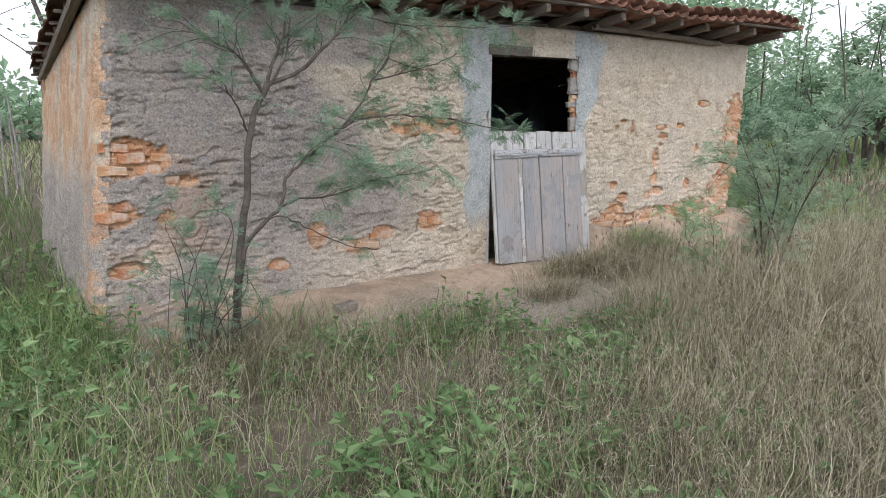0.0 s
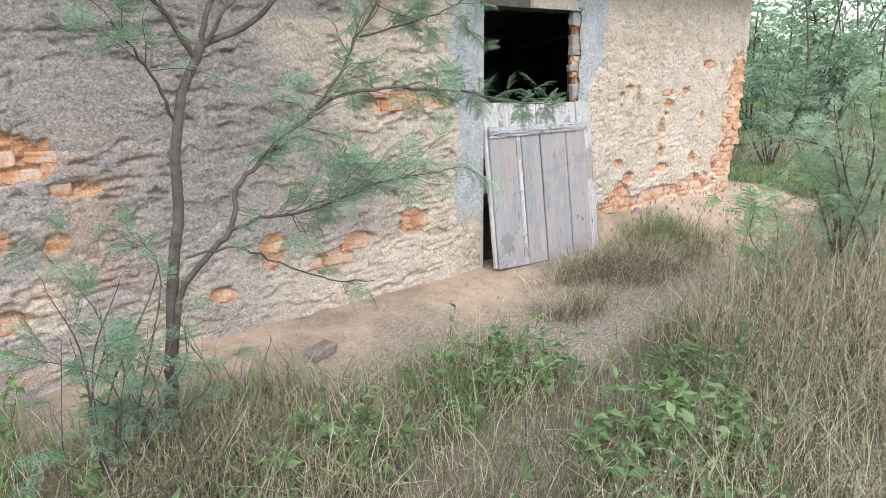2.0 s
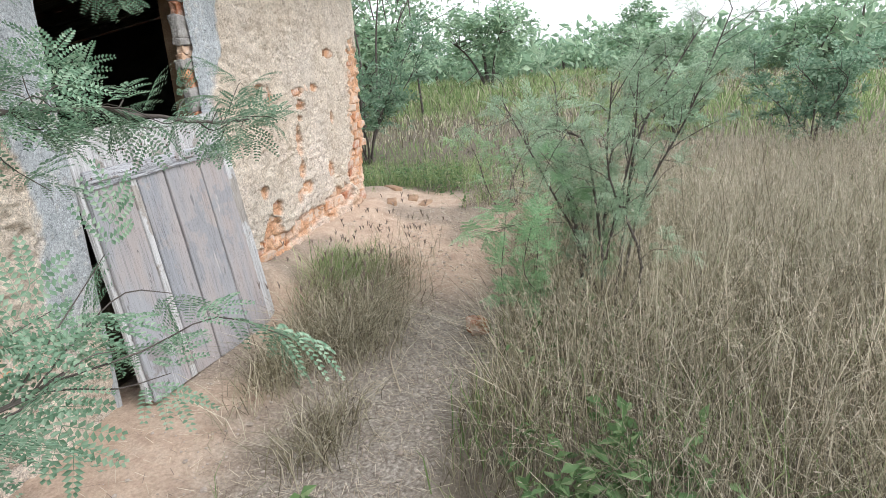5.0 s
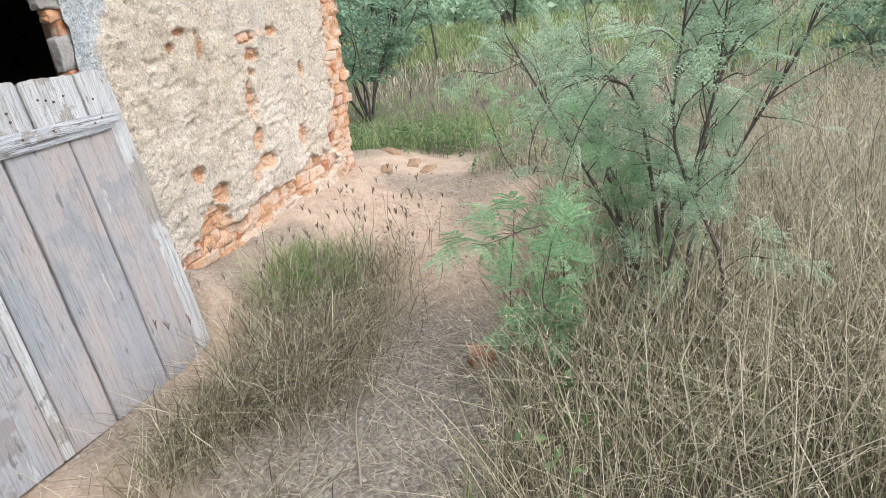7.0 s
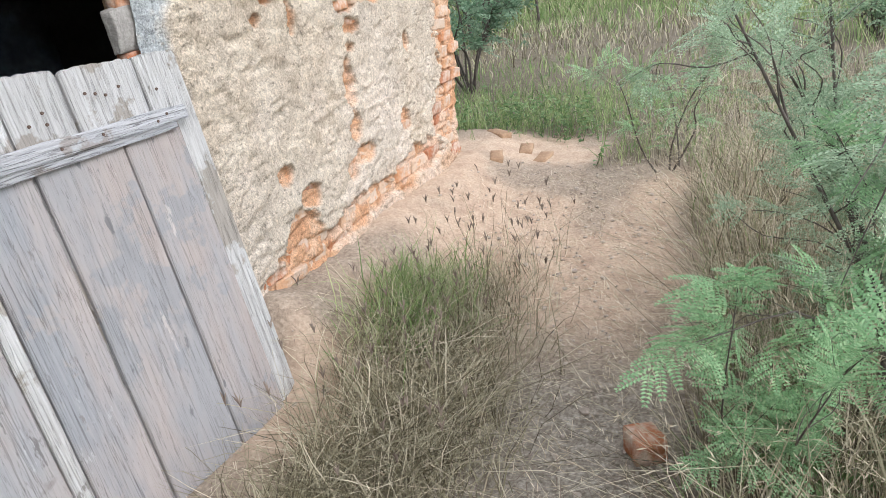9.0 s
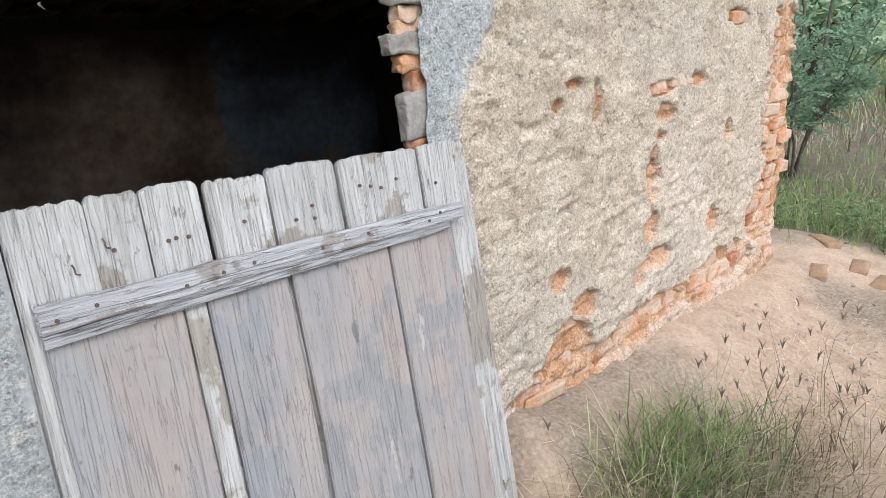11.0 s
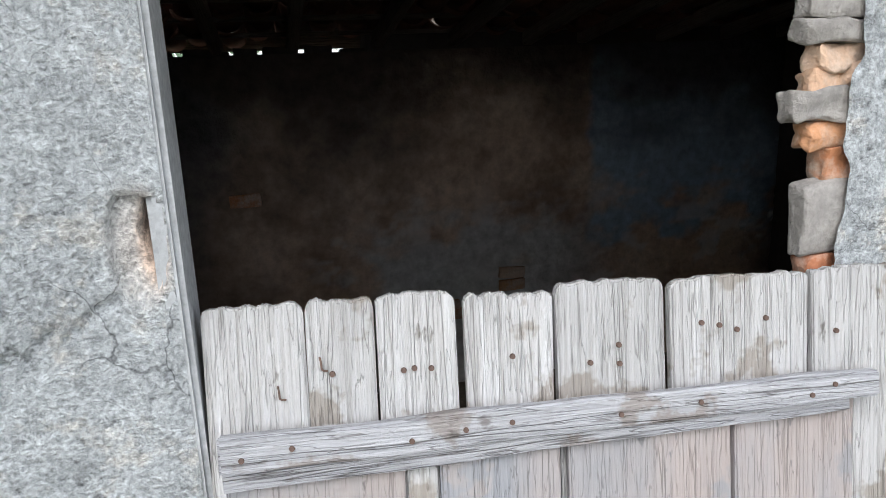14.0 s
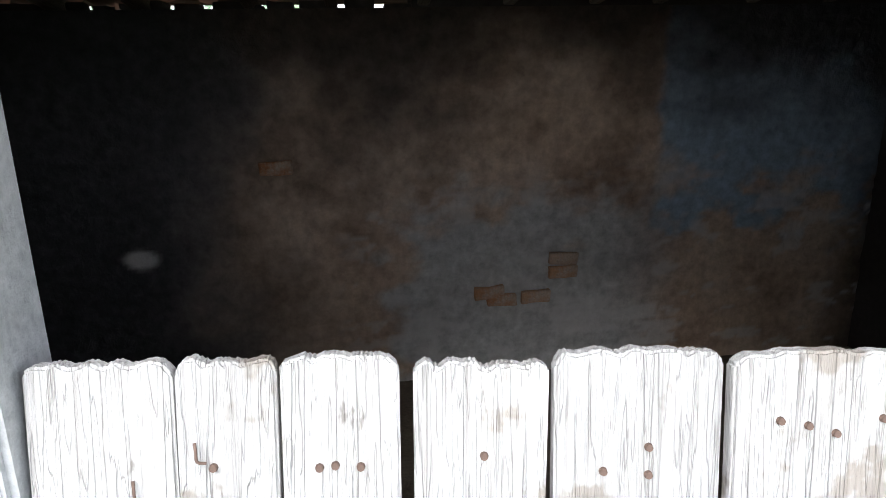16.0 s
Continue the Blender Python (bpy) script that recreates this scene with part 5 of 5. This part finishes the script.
def twigs_and_leaves(wood, leaf_heap, template, line, start, end, count, length, rng, radius=0.003, leaves=7, droop=0.3, up=0.25, scale=(0.7, 1.3), along=1.0, flat=0.5):
    """Side twigs off a limb, each set with leaves."""
    line = np.asarray(line)
    for k in range(count):
        s = start + (end - start) * (k + rng.random()) / count
        f = s * (len(line) - 1)
        i = min(int(f), len(line) - 2)
        p = line[i] + (line[i + 1] - line[i]) * (f - i)
        t = line[i + 1] - line[i]
        t = t / (np.linalg.norm(t) + 1e-9)
        d = t * along + rng.normal(0, 0.7, 3) + np.array([0, 0, up])
        d /= np.linalg.norm(d)
        L = length * rng.uniform(0.5, 1.25)
        q = [p, p + d * L * 0.35 + rng.normal(0, 0.012, 3), p + d * L * 0.7 + rng.normal(0, 0.015, 3) - np.array([0, 0, droop * L * 0.2]), p + d * L - np.array([0, 0, droop * L * 0.55])]
        path = bend(q, 3)
        wood.tube(path, np.linspace(radius, radius * 0.35, len(path)), 4)
        m = max(2, int(leaves * rng.uniform(0.6, 1.3)))
        ids = rng.integers(2, len(path), m)
        dirs = np.gradient(path, axis=0)[ids]
        dirs = dirs / (np.linalg.norm(dirs, axis=1)[:, None] + 1e-9) + rng.normal(0, 0.75, (m, 3)) + np.array([0, 0, 0.05])
        put_leaves(leaf_heap, template, path[ids], dirs, rng, scale, flat)


def plant(name, label, category, wood, leaf_heap, leaf_mat, bark=None, part_name="trunk", group=""):
    thing = tagged(empty(name), label, category, group)
    under(new(part_name, wood.mesh(part_name, bark or BARK, True)), thing)
    under(new("crown", leaf_heap.mesh("crown", leaf_mat)), thing)
    return thing


def build_tree():
    """The slim thorn tree before the hut."""
    rng = np.random.default_rng(77)
    wood, lv = Heap(), Heap()
    leaf, large = mimosa_leaf(8, 3, 1.1), mimosa_leaf(8, 3, 1.3)
    limbs = {}

    def limb(key, pts, r0, r1, sides=7):
        line = bend(pts, 4, 0.004, rng)
        wood.tube(line, np.linspace(r0, r1, len(line)), sides)
        limbs[key] = line

    limb("trunk", [(-2.70, -0.97, -0.2), (-2.66, -0.95, 0.1), (-2.61, -0.95, 0.55), (-2.55, -0.95, 0.94), (-2.51, -0.95, 1.27), (-2.40, -0.95, 1.53)], 0.027, 0.017, 9)
    limb("right", [(-2.41, -0.95, 1.51), (-2.20, -0.96, 1.60), (-2.05, -0.97, 1.73), (-1.93, -0.98, 1.86), (-1.8, -1.0, 2.1)], 0.014, 0.005)
    limb("left", [(-2.42, -0.95, 1.46), (-2.52, -0.96, 1.62), (-2.65, -0.98, 1.72), (-2.85, -1.0, 1.80)], 0.012, 0.004)
    limb("mid", [(-2.40, -0.95, 1.49), (-2.37, -0.94, 1.62), (-2.28, -0.92, 1.80), (-2.22, -0.9, 2.05)], 0.013, 0.005)
    limb("mid2", [(-2.39, -0.95, 1.51), (-2.30, -0.98, 1.66), (-2.26, -1.0, 1.9)], 0.009, 0.004)
    limb("low_left", [(-2.53, -0.95, 1.24), (-2.60, -1.0, 1.38), (-2.68, -1.05, 1.50), (-2.76, -1.1, 1.58)], 0.007, 0.003)
    limb("stem", [(-2.66, -0.96, 0.05), (-2.60, -0.99, 0.55), (-2.48, -1.0, 0.70), (-2.37, -1.0, 0.80), (-2.33, -1.0, 0.97), (-2.26, -1.0, 1.03), (-2.12, -1.0, 1.14),
                  (-1.97, -1.0, 1.25), (-1.83, -1.0, 1.39), (-1.73, -1.0, 1.55), (-1.61, -1.0, 1.70), (-1.55, -1.0, 1.95)], 0.014, 0.004)
    limb("over", [(-1.97, -1.0, 1.25), (-1.82, -1.03, 1.32), (-1.63, -1.07, 1.34), (-1.445, -1.10, 1.33), (-1.19, -1.12, 1.31), (-0.88, -1.15, 1.25), (-0.68, -1.16, 1.24)], 0.009, 0.003)
    limb("low", [(-2.37, -1.0, 0.80), (-2.28, -1.1, 0.85), (-2.17, -1.14, 0.86), (-2.03, -1.2, 0.89), (-1.88, -1.27, 0.95), (-1.69, -1.35, 0.99)], 0.008, 0.003)
    limb("bottom", [(-2.56, -1.0, 0.72), (-2.44, -1.1, 0.76), (-2.31, -1.12, 0.71), (-2.13, -1.12, 0.61), (-1.95, -1.12, 0.53), (-1.76, -1.12, 0.49)], 0.006, 0.002)
    limb("up_right", [(-1.70, -0.99, 1.56), (-1.5, -0.95, 1.60), (-1.2, -0.92, 1.68), (-0.95, -0.9, 1.78)], 0.006, 0.002)
    limb("up_far", [(-1.85, -0.99, 1.95), (-1.5, -0.95, 1.92), (-1.0, -0.9, 1.93), (-0.4, -0.85, 1.98)], 0.006, 0.002)
    limb("high_left", [(-2.3, -0.95, 1.75), (-2.5, -0.9, 2.0), (-2.9, -0.85, 2.15)], 0.006, 0.002)
    for key, count, length, leaves, s0, radius in (("right", 12, 0.34, 10, 0.4, 0.003), ("left", 14, 0.34, 8, 0.3, 0.003), ("mid", 10, 0.32, 8, 0.4, 0.003), ("mid2", 8, 0.3, 8, 0.4, 0.003),
                                                  ("low_left", 8, 0.26, 7, 0.4, 0.002), ("stem", 24, 0.32, 10, 0.4, 0.0026), ("over", 24, 0.16, 10, 0.2, 0.002), ("low", 26, 0.26, 12, 0.2, 0.002),
                                                  ("bottom", 4, 0.15, 2, 0.3, 0.002), ("up_right", 14, 0.26, 9, 0.2, 0.002), ("up_far", 20, 0.30, 10, 0.1, 0.002), ("high_left", 6, 0.3, 6, 0.2, 0.0025)):
        twigs_and_leaves(wood, lv, large if key in ("over", "low", "bottom") else leaf, limbs[key], s0, 1.0, count, length, rng, radius, max(2, int(leaves * (0.5 if key in ("over", "low") else 0.72))), flat=0.28)
    plant("tree", "slim grey thorn tree with sparse feathery green leaves", "tree", wood, lv, MIMOSA)


build_tree()


def bushy(name, label, base, stems, tall, spread, seed, twigs, leaves, leaf_mat, template, category="bush", length=0.3, radius=0.012, scale=(0.7, 1.3), lean=(0, 0), bark=None):
    """A shrub of several thin stems from one foot."""
    rng = np.random.default_rng(seed)
    lv = Heap()
    thing = tagged(empty(name), label, category, "thorn bushes in the field" if name == "thorn_bush" else "saplings by the hut")
    bx, by = base
    bz = float(height(np.array(bx), np.array(by))) - 0.03
    for k in range(stems):
        wood = Heap()
        a = 2 * np.pi * (k + rng.random() * 0.7) / stems
        h = tall * rng.uniform(0.65, 1.05)
        d = np.array([math.cos(a) * spread + lean[0], math.sin(a) * spread + lean[1], 0]) * rng.uniform(0.5, 1.0)
        p0 = np.array([bx + rng.normal(0, 0.03), by + rng.normal(0, 0.03), bz])
        line = bend([p0, p0 + d * 0.25 + np.array([0, 0, h * 0.35]) + rng.normal(0, 0.05, 3) * min(1, tall), p0 + d * 0.65 + np.array([0, 0, h * 0.7]) + rng.normal(0, 0.09, 3) * min(1, tall), p0 + d * 1.1 + np.array([0, 0, h])], 4)
        wood.tube(line, np.linspace(radius * rng.uniform(0.7, 1.1), radius * 0.22, len(line)), 6)
        twigs_and_leaves(wood, lv, template, line, 0.3, 1.0, twigs, length, rng, radius * 0.2, leaves, 0.3, 0.3, scale, flat=0.3)
        under(new("stem", wood.mesh("stem", bark or BARK, True)), thing)["kind"] = "stuff"
    under(new("crown", lv.mesh("crown", leaf_mat)), thing)
    return thing


FINE, COARSE = mimosa_leaf(8, 3, 1.1), coarse_leaf(1.5)
bushy("thorn_bush", "tall open thorn bush with fine green leaves in the straw", (1.05, -2.12), 9, 1.7, 0.6, 101, 20, 6, PALE_MIMOSA, mimosa_leaf(7, 3, 1.05), length=0.30, radius=0.012)
bushy("sapling", "slender mimosa sapling with light green feathery leaves", (1.15, -1.82), 4, 1.05, 0.18, 103, 9, 5, PALE_LEAF, mimosa_leaf(9, 3, 1.3), "sapling", 0.2, 0.005, (0.7, 1.2), (-0.62, 0.15))
bushy("sapling", "thin leafy sapling beside the thorn tree", (-2.92, -1.12), 8, 1.0, 0.3, 105, 6, 4, MIMOSA, FINE, "sapling", 0.2, 0.006)
bushy("sapling", "clump of thin stems at the foot of the thorn tree", (-2.74, -1.02), 9, 0.7, 0.22, 121, 5, 2, MIMOSA, FINE, "sapling", 0.16, 0.006)
bushy("sapling", "small mimosa sapling at the edge of the sandy yard", (3.6, -1.35), 4, 0.7, 0.35, 107, 7, 3, PALE_LEAF, mimosa_leaf(7, 3, 1.5), "sapling", 0.24, 0.007)
bushy("thorn_bush", "green thorn bush near the hut's corner", (6.6, 0.9), 8, 1.7, 0.9, 109, 14, 9, MIMOSA, COARSE, length=0.4, radius=0.016)
bushy("thorn_bush", "grey-green thorn bush out in the straw", (6.4, -4.6), 8, 1.4, 0.8, 111, 13, 8, MIMOSA, COARSE, length=0.4, radius=0.015)
bushy("thorn_bush", "grey-green thorn bush out in the straw", (9.5, -3.4), 6, 1.0, 0.6, 113, 13, 9, FAR_LEAF, COARSE, length=0.45, radius=0.018)
bushy("thorn_bush", "leafy bush beside the hut's end wall", (-5.6, 3.0), 8, 1.5, 0.8, 117, 12, 9, FAR_LEAF, COARSE, length=0.4, radius=0.014)
bushy("thorn_bush", "leafy bush beside the hut's end wall", (-4.7, 5.2), 8, 1.7, 0.9, 119, 12, 9, FAR_LEAF, COARSE, length=0.4, radius=0.014)
bushy("thorn_bush", "leafy bush close beside the hut", (-4.6, 1.2), 8, 1.0, 0.6, 115, 10, 9, FAR_LEAF, COARSE, length=0.3, radius=0.012)


def weeds(name, label, cx, cy, rx, ry, count, tall, size, seed, mat_=None):
    """Leafy weeds with upright stalks."""
    rng = np.random.default_rng(seed)
    wood, lv = Heap(), Heap()
    for k in range(count):
        x, y = cx + rng.normal(0, rx), cy + rng.normal(0, ry)
        if float(bare(np.array(x), np.array(y))) > 0.85 or not outside_hut(np.array(x), np.array(y)):
            continue
        z = float(height(np.array(x), np.array(y))) - 0.02
        h = tall * rng.uniform(0.5, 1.2)
        line = bend([(x, y, z), (x + rng.normal(0, 0.03), y + rng.normal(0, 0.03), z + h * 0.5), (x + rng.normal(0, 0.06), y + rng.normal(0, 0.06), z + h)], 4)
        wood.tube(line, np.linspace(0.003, 0.001, len(line)), 4)
        m = int(rng.integers(7, 14))
        ids = rng.integers(1, len(line), m)
        dirs = rng.normal(0, 1, (m, 3)) * np.array([1, 1, 0.25]) + np.array([0, 0, 0.25])
        put_leaves(lv, broad_leaf(size), line[ids], dirs, rng, (0.5, 1.3), 0.4)
    thing = plant(name, label, "weeds", wood, lv, mat_ or WEED, WEED, "stalks", "clumps of weeds round the hut")
    for ob in thing.children:
        ob["kind"] = "stuff"


weeds("weeds", "clump of broad-leaved green weeds in the straw", -1.25, -1.38, 0.26, 0.15, 55, 0.28, 0.062, 201)
weeds("weeds", "clump of broad-leaved green weeds in the straw", -0.5, -2.2, 0.30, 0.2, 70, 0.24, 0.06, 203)
weeds("weeds", "clump of broad-leaved green weeds in the straw", -1.9, -3.0, 0.5, 0.35, 85, 0.26, 0.066, 205)
weeds("weeds", "dense green weeds beside the hut's corner", -3.8, -0.8, 0.4, 0.8, 240, 0.32, 0.07, 207)
weeds("weeds", "dense green weeds along the hut's side", -4.3, 0.9, 0.5, 0.9, 140, 0.4, 0.07, 209)
weeds("weeds", "low green weeds at the edge of the yard", 4.6, -0.3, 0.35, 0.45, 110, 0.3, 0.05, 211)
weeds("weeds", "green weeds under the thorn bush", 1.3, -1.95, 0.5, 0.15, 40, 0.3, 0.06, 213)
weeds("weeds", "green weeds in the dry grass", -3.3, -3.4, 0.5, 0.5, 60, 0.24, 0.066, 215)
weeds("weeds", "clump of broad-leaved green weeds at the edge of the bare earth", -2.2, -1.45, 0.25, 0.12, 45, 0.26, 0.06, 219)
weeds("weeds", "clump of broad-leaved green weeds in the straw", -1.15, -2.32, 0.25, 0.2, 70, 0.26, 0.066, 221)
weeds("weeds", "clump of broad-leaved green weeds in the straw", -2.45, -2.8, 0.38, 0.25, 80, 0.28, 0.07, 223)
weeds("weeds", "clump of broad-leaved green weeds in the straw", -2.5, -3.9, 0.5, 0.3, 60, 0.26, 0.066, 217)


# ---- trees behind ----
def far_tree(label, base, tall, crown, seed, clumps=60, per=60, size=0.16, leaf_mat=None, bare_stems=0):
    rng = np.random.default_rng(seed)
    wood, lv = Heap(), Heap()
    bx, by = base
    bz = float(height(np.array(bx), np.array(by))) - 0.1
    leaf = broad_leaf(size)
    tips = []
    for k in range(int(rng.integers(3, 6))):
        a = rng.uniform(0, 2 * np.pi)
        d = np.array([math.cos(a), math.sin(a), 0]) * crown * rng.uniform(0.3, 0.8)
        h = tall * rng.uniform(0.6, 0.95)
        p0 = np.array([bx, by, bz]) + np.append(rng.normal(0, 0.08, 2), 0)
        line = bend([p0, p0 + d * 0.2 + np.array([0, 0, h * 0.35]), p0 + d * 0.6 + np.array([0, 0, h * 0.7]) + rng.normal(0, 0.1, 3), p0 + d + np.array([0, 0, h])], 4)
        wood.tube(line, np.linspace(0.03 + 0.012 * tall, 0.012, len(line)), 6)
        for j in range(8):
            q = line[rng.integers(4, len(line))]
            e = q + rng.normal(0, crown * 0.42, 3) * np.array([1, 1, 0.65]) + np.array([0, 0, 0.15 * tall])
            tw = bend([q, (q + e) / 2 + rng.normal(0, 0.08, 3), e], 3)
            wood.tube(tw, np.linspace(0.016, 0.005, len(tw)), 4)
            tips += [tw[3], tw[-1]]
    for k in range(clumps):
        c = tips[int(rng.integers(0, len(tips)))] + rng.normal(0, crown * 0.13, 3)
        m = int(per * rng.uniform(0.5, 1.4))
        pts = c + rng.normal(0, 1, (m, 3)) * np.array([0.22, 0.22, 0.12]) * (0.5 + 0.25 * crown)
        pts[:, 2] = np.maximum(pts[:, 2], bz + 0.2)
        put_leaves(lv, leaf, pts, rng.normal(0, 1, (m, 3)) * np.array([1, 1, 0.5]), rng, (0.5, 1.2), 0.6)
    for k in range(bare_stems):
        p = np.array([bx + rng.normal(0, crown * 0.6), by + rng.normal(0, crown * 0.6), bz])
        wood.tube(bend([p, p + np.array([rng.normal(0, 0.1), rng.normal(0, 0.1), tall * 0.5]), p + np.array([rng.normal(0, 0.25), rng.normal(0, 0.25), tall * rng.uniform(0.8, 1.1)])], 3), np.linspace(0.03, 0.01, 7), 5)
    return plant("tree", label, "tree", wood, lv, leaf_mat or FAR_LEAF, group="trees at the edge of the field")


TREES = ((9.5, 4.2, 4.2, 1.7), (12.5, 2.6, 3.4, 1.7), (8.0, 7.0, 5.6, 2.1), (12.5, 6.0, 4.6, 2.0), (4.6, 7.6, 6.0, 2.2), (1.4, 8.0, 6.2, 2.3), (-1.8, 8.2, 5.8, 2.2), (16.0, 3.6, 3.4, 1.9),
         (14.5, 9.0, 5.0, 2.4), (20.0, 1.0, 2.6, 1.8), (23.0, -4.0, 2.2, 1.7), (26.0, -10.0, 2.2, 1.8), (-4.4, 17.0, 5.2, 2.2), (21.0, 8.5, 3.8, 2.2), (7.0, 4.0, 3.4, 1.3))
for k, (x, y, tall, crown) in enumerate(TREES):
    dist = math.hypot(x + 2, y + 2)
    far_tree("leafy thorn tree at the edge of the field", (x, y), tall, crown, 300 + k, 62, 60, 0.09 + 0.005 * dist, None, 5 if k in (0, 1, 3) else 0)


def tree_line():
    """The far edge of the field: a ragged belt of scrub."""
    rng = np.random.default_rng(55)
    wood, lv = Heap(), Heap()
    leaf = broad_leaf(0.55)
    for k in range(260):
        a = radians(rng.uniform(-75, 130))
        d = rng.uniform(27, 48)
        x, y = math.cos(a) * d, math.sin(a) * d
        h = rng.uniform(1.3, 3.2) * (0.6 + 0.6 * float(vnoise(np.array(a * 9), np.array(1.0), 3)))
        z = float(height(np.array(x), np.array(y)))
        wood.tube([(x, y, z - 0.2), (x + rng.normal(0, 0.2), y + rng.normal(0, 0.2), z + h * 0.8)], [0.1, 0.03], 5)
        m = 170
        pts = np.array([x, y, z + h * 0.55]) + rng.normal(0, 1, (m, 3)) * np.array([1.1, 1.1, h * 0.28])
        pts[:, 2] = np.maximum(pts[:, 2], z + 0.1)
        put_leaves(lv, leaf, pts, rng.normal(0, 1, (m, 3)), rng, (0.5, 1.2), 0.6)
    a = tagged(new("far_scrub", lv.mesh("far_scrub", FAR_LEAF)), "far belt of green scrub round the field", "scrub", kind="stuff")
    b = under(new("far_trunks", wood.mesh("far_trunks", BARK)), a)


tree_line()


def stick_fence():
    """A row of rough sticks beyond the hut's end."""
    rng = np.random.default_rng(64)
    fence = tagged(empty("stick_fence"), "rough fence of upright grey sticks behind the grass", "fence")
    for k in range(26):
        x, y = -6.4 + 0.13 * k + rng.normal(0, 0.03), 8.2 + rng.normal(0, 0.06)
        z = float(height(np.array(x), np.array(y))) - 0.15
        top = np.array([x + rng.normal(0, 0.06), y + rng.normal(0, 0.05), z + rng.uniform(1.2, 1.8)])
        wood = Heap()
        wood.tube(bend([(x, y, z), (x + rng.normal(0, 0.03), y, z + 0.7), top], 3), np.linspace(0.028, 0.016, 7), 6)
        under(new("stick", wood.mesh("stick", PALE_STICK, True)), fence)


stick_fence()


# a fallen pale stalk across the path
def stalk():
    h = Heap()
    pts = [(0.35, -1.18), (0.75, -1.02), (1.05, -0.98)]
    h.tube(bend([(x, y, float(height(np.array(x), np.array(y))) + 0.02) for x, y in pts], 4), np.linspace(0.004, 0.002, 9), 5)
    tagged(new("dry_stalk", h.mesh("dry_stalk", HEADS, True)), "long dry stalk lying across the trodden earth", "stalk")


stalk()


# ---- loose things on the ground ----
def stone(name, label, x, y, sx, sy, sz, seed, material, category, rot=0.0, sink=0.3, smoothed=True, group=""):
    ob = part(name, rough_bm(sx, sy, sz, seed, 3, 0.35 if material is STONE else 0.10), material, None, "", smoothed)
    ob.location = (x, y, float(height(np.array(x), np.array(y))) + sz * (0.5 - sink))
    ob.rotation_euler = (0.05, -0.04, rot)
    return tagged(ob, label, category, group)


stone("brick", "loose broken orange brick on the trodden earth", 1.13, -1.42, 0.105, 0.10, 0.085, 61, BRICK, "brick", 0.5, 0.05)
stone("rock", "dark flat rock at the foot of the wall", -1.72, -0.52, 0.17, 0.10, 0.07, 62, STONE, "rock", 0.2)
stone("rock", "flat grey rock in the trodden earth", -0.68, -1.28, 0.12, 0.07, 0.04, 63, STONE, "rock", 0.8)
stone("rock", "flat grey rock in the trodden earth", -0.62, -1.42, 0.10, 0.06, 0.035, 64, STONE, "rock", 0.1)
for k, (x, y, rot) in enumerate(((3.75, -0.22, 0.3), (4.05, -0.35, 0.15), (4.25, -0.1, 0.9), (3.9, -0.5, -0.1))):
    stone("brick", "fallen brick half buried in sand at the hut's corner", x, y, 0.2, 0.09, 0.06, 70 + k, CORE, "brick", rot, 0.72, group="fallen bricks at the hut's corner")


def pebbles():
    rng = np.random.default_rng(91)
    h = Heap()
    bm = bmesh.new()
    bmesh.ops.create_icosphere(bm, subdivisions=1, radius=1.0)
    co = np.array([v.co for v in bm.verts])
    tri = np.array([[v.index for v in f.verts] for f in bm.faces])
    bm.free()
    for k in range(3200):
        x, y = rng.uniform(-2.5, 3.8), rng.uniform(-1.6, -0.15)
        if rng.random() > float(bare(np.array(x), np.array(y))) * (0.3 + 0.7 * (y < -0.5)):
            continue
        s = abs(rng.normal(0, 0.0045)) + 0.002
        z = float(height(np.array(x), np.array(y)))
        h.add(co * np.array([s * rng.uniform(0.8, 1.5), s, s * 0.6]) * (1 + rng.normal(0, 0.12, (len(co), 1))) + np.array([x, y, z + s * 0.3]), None, tri)
    tagged(new("pebbles", h.mesh("pebbles", GRAVEL)), "pebbles and crumbs of plaster on the bare earth", "pebbles", kind="stuff")


pebbles()
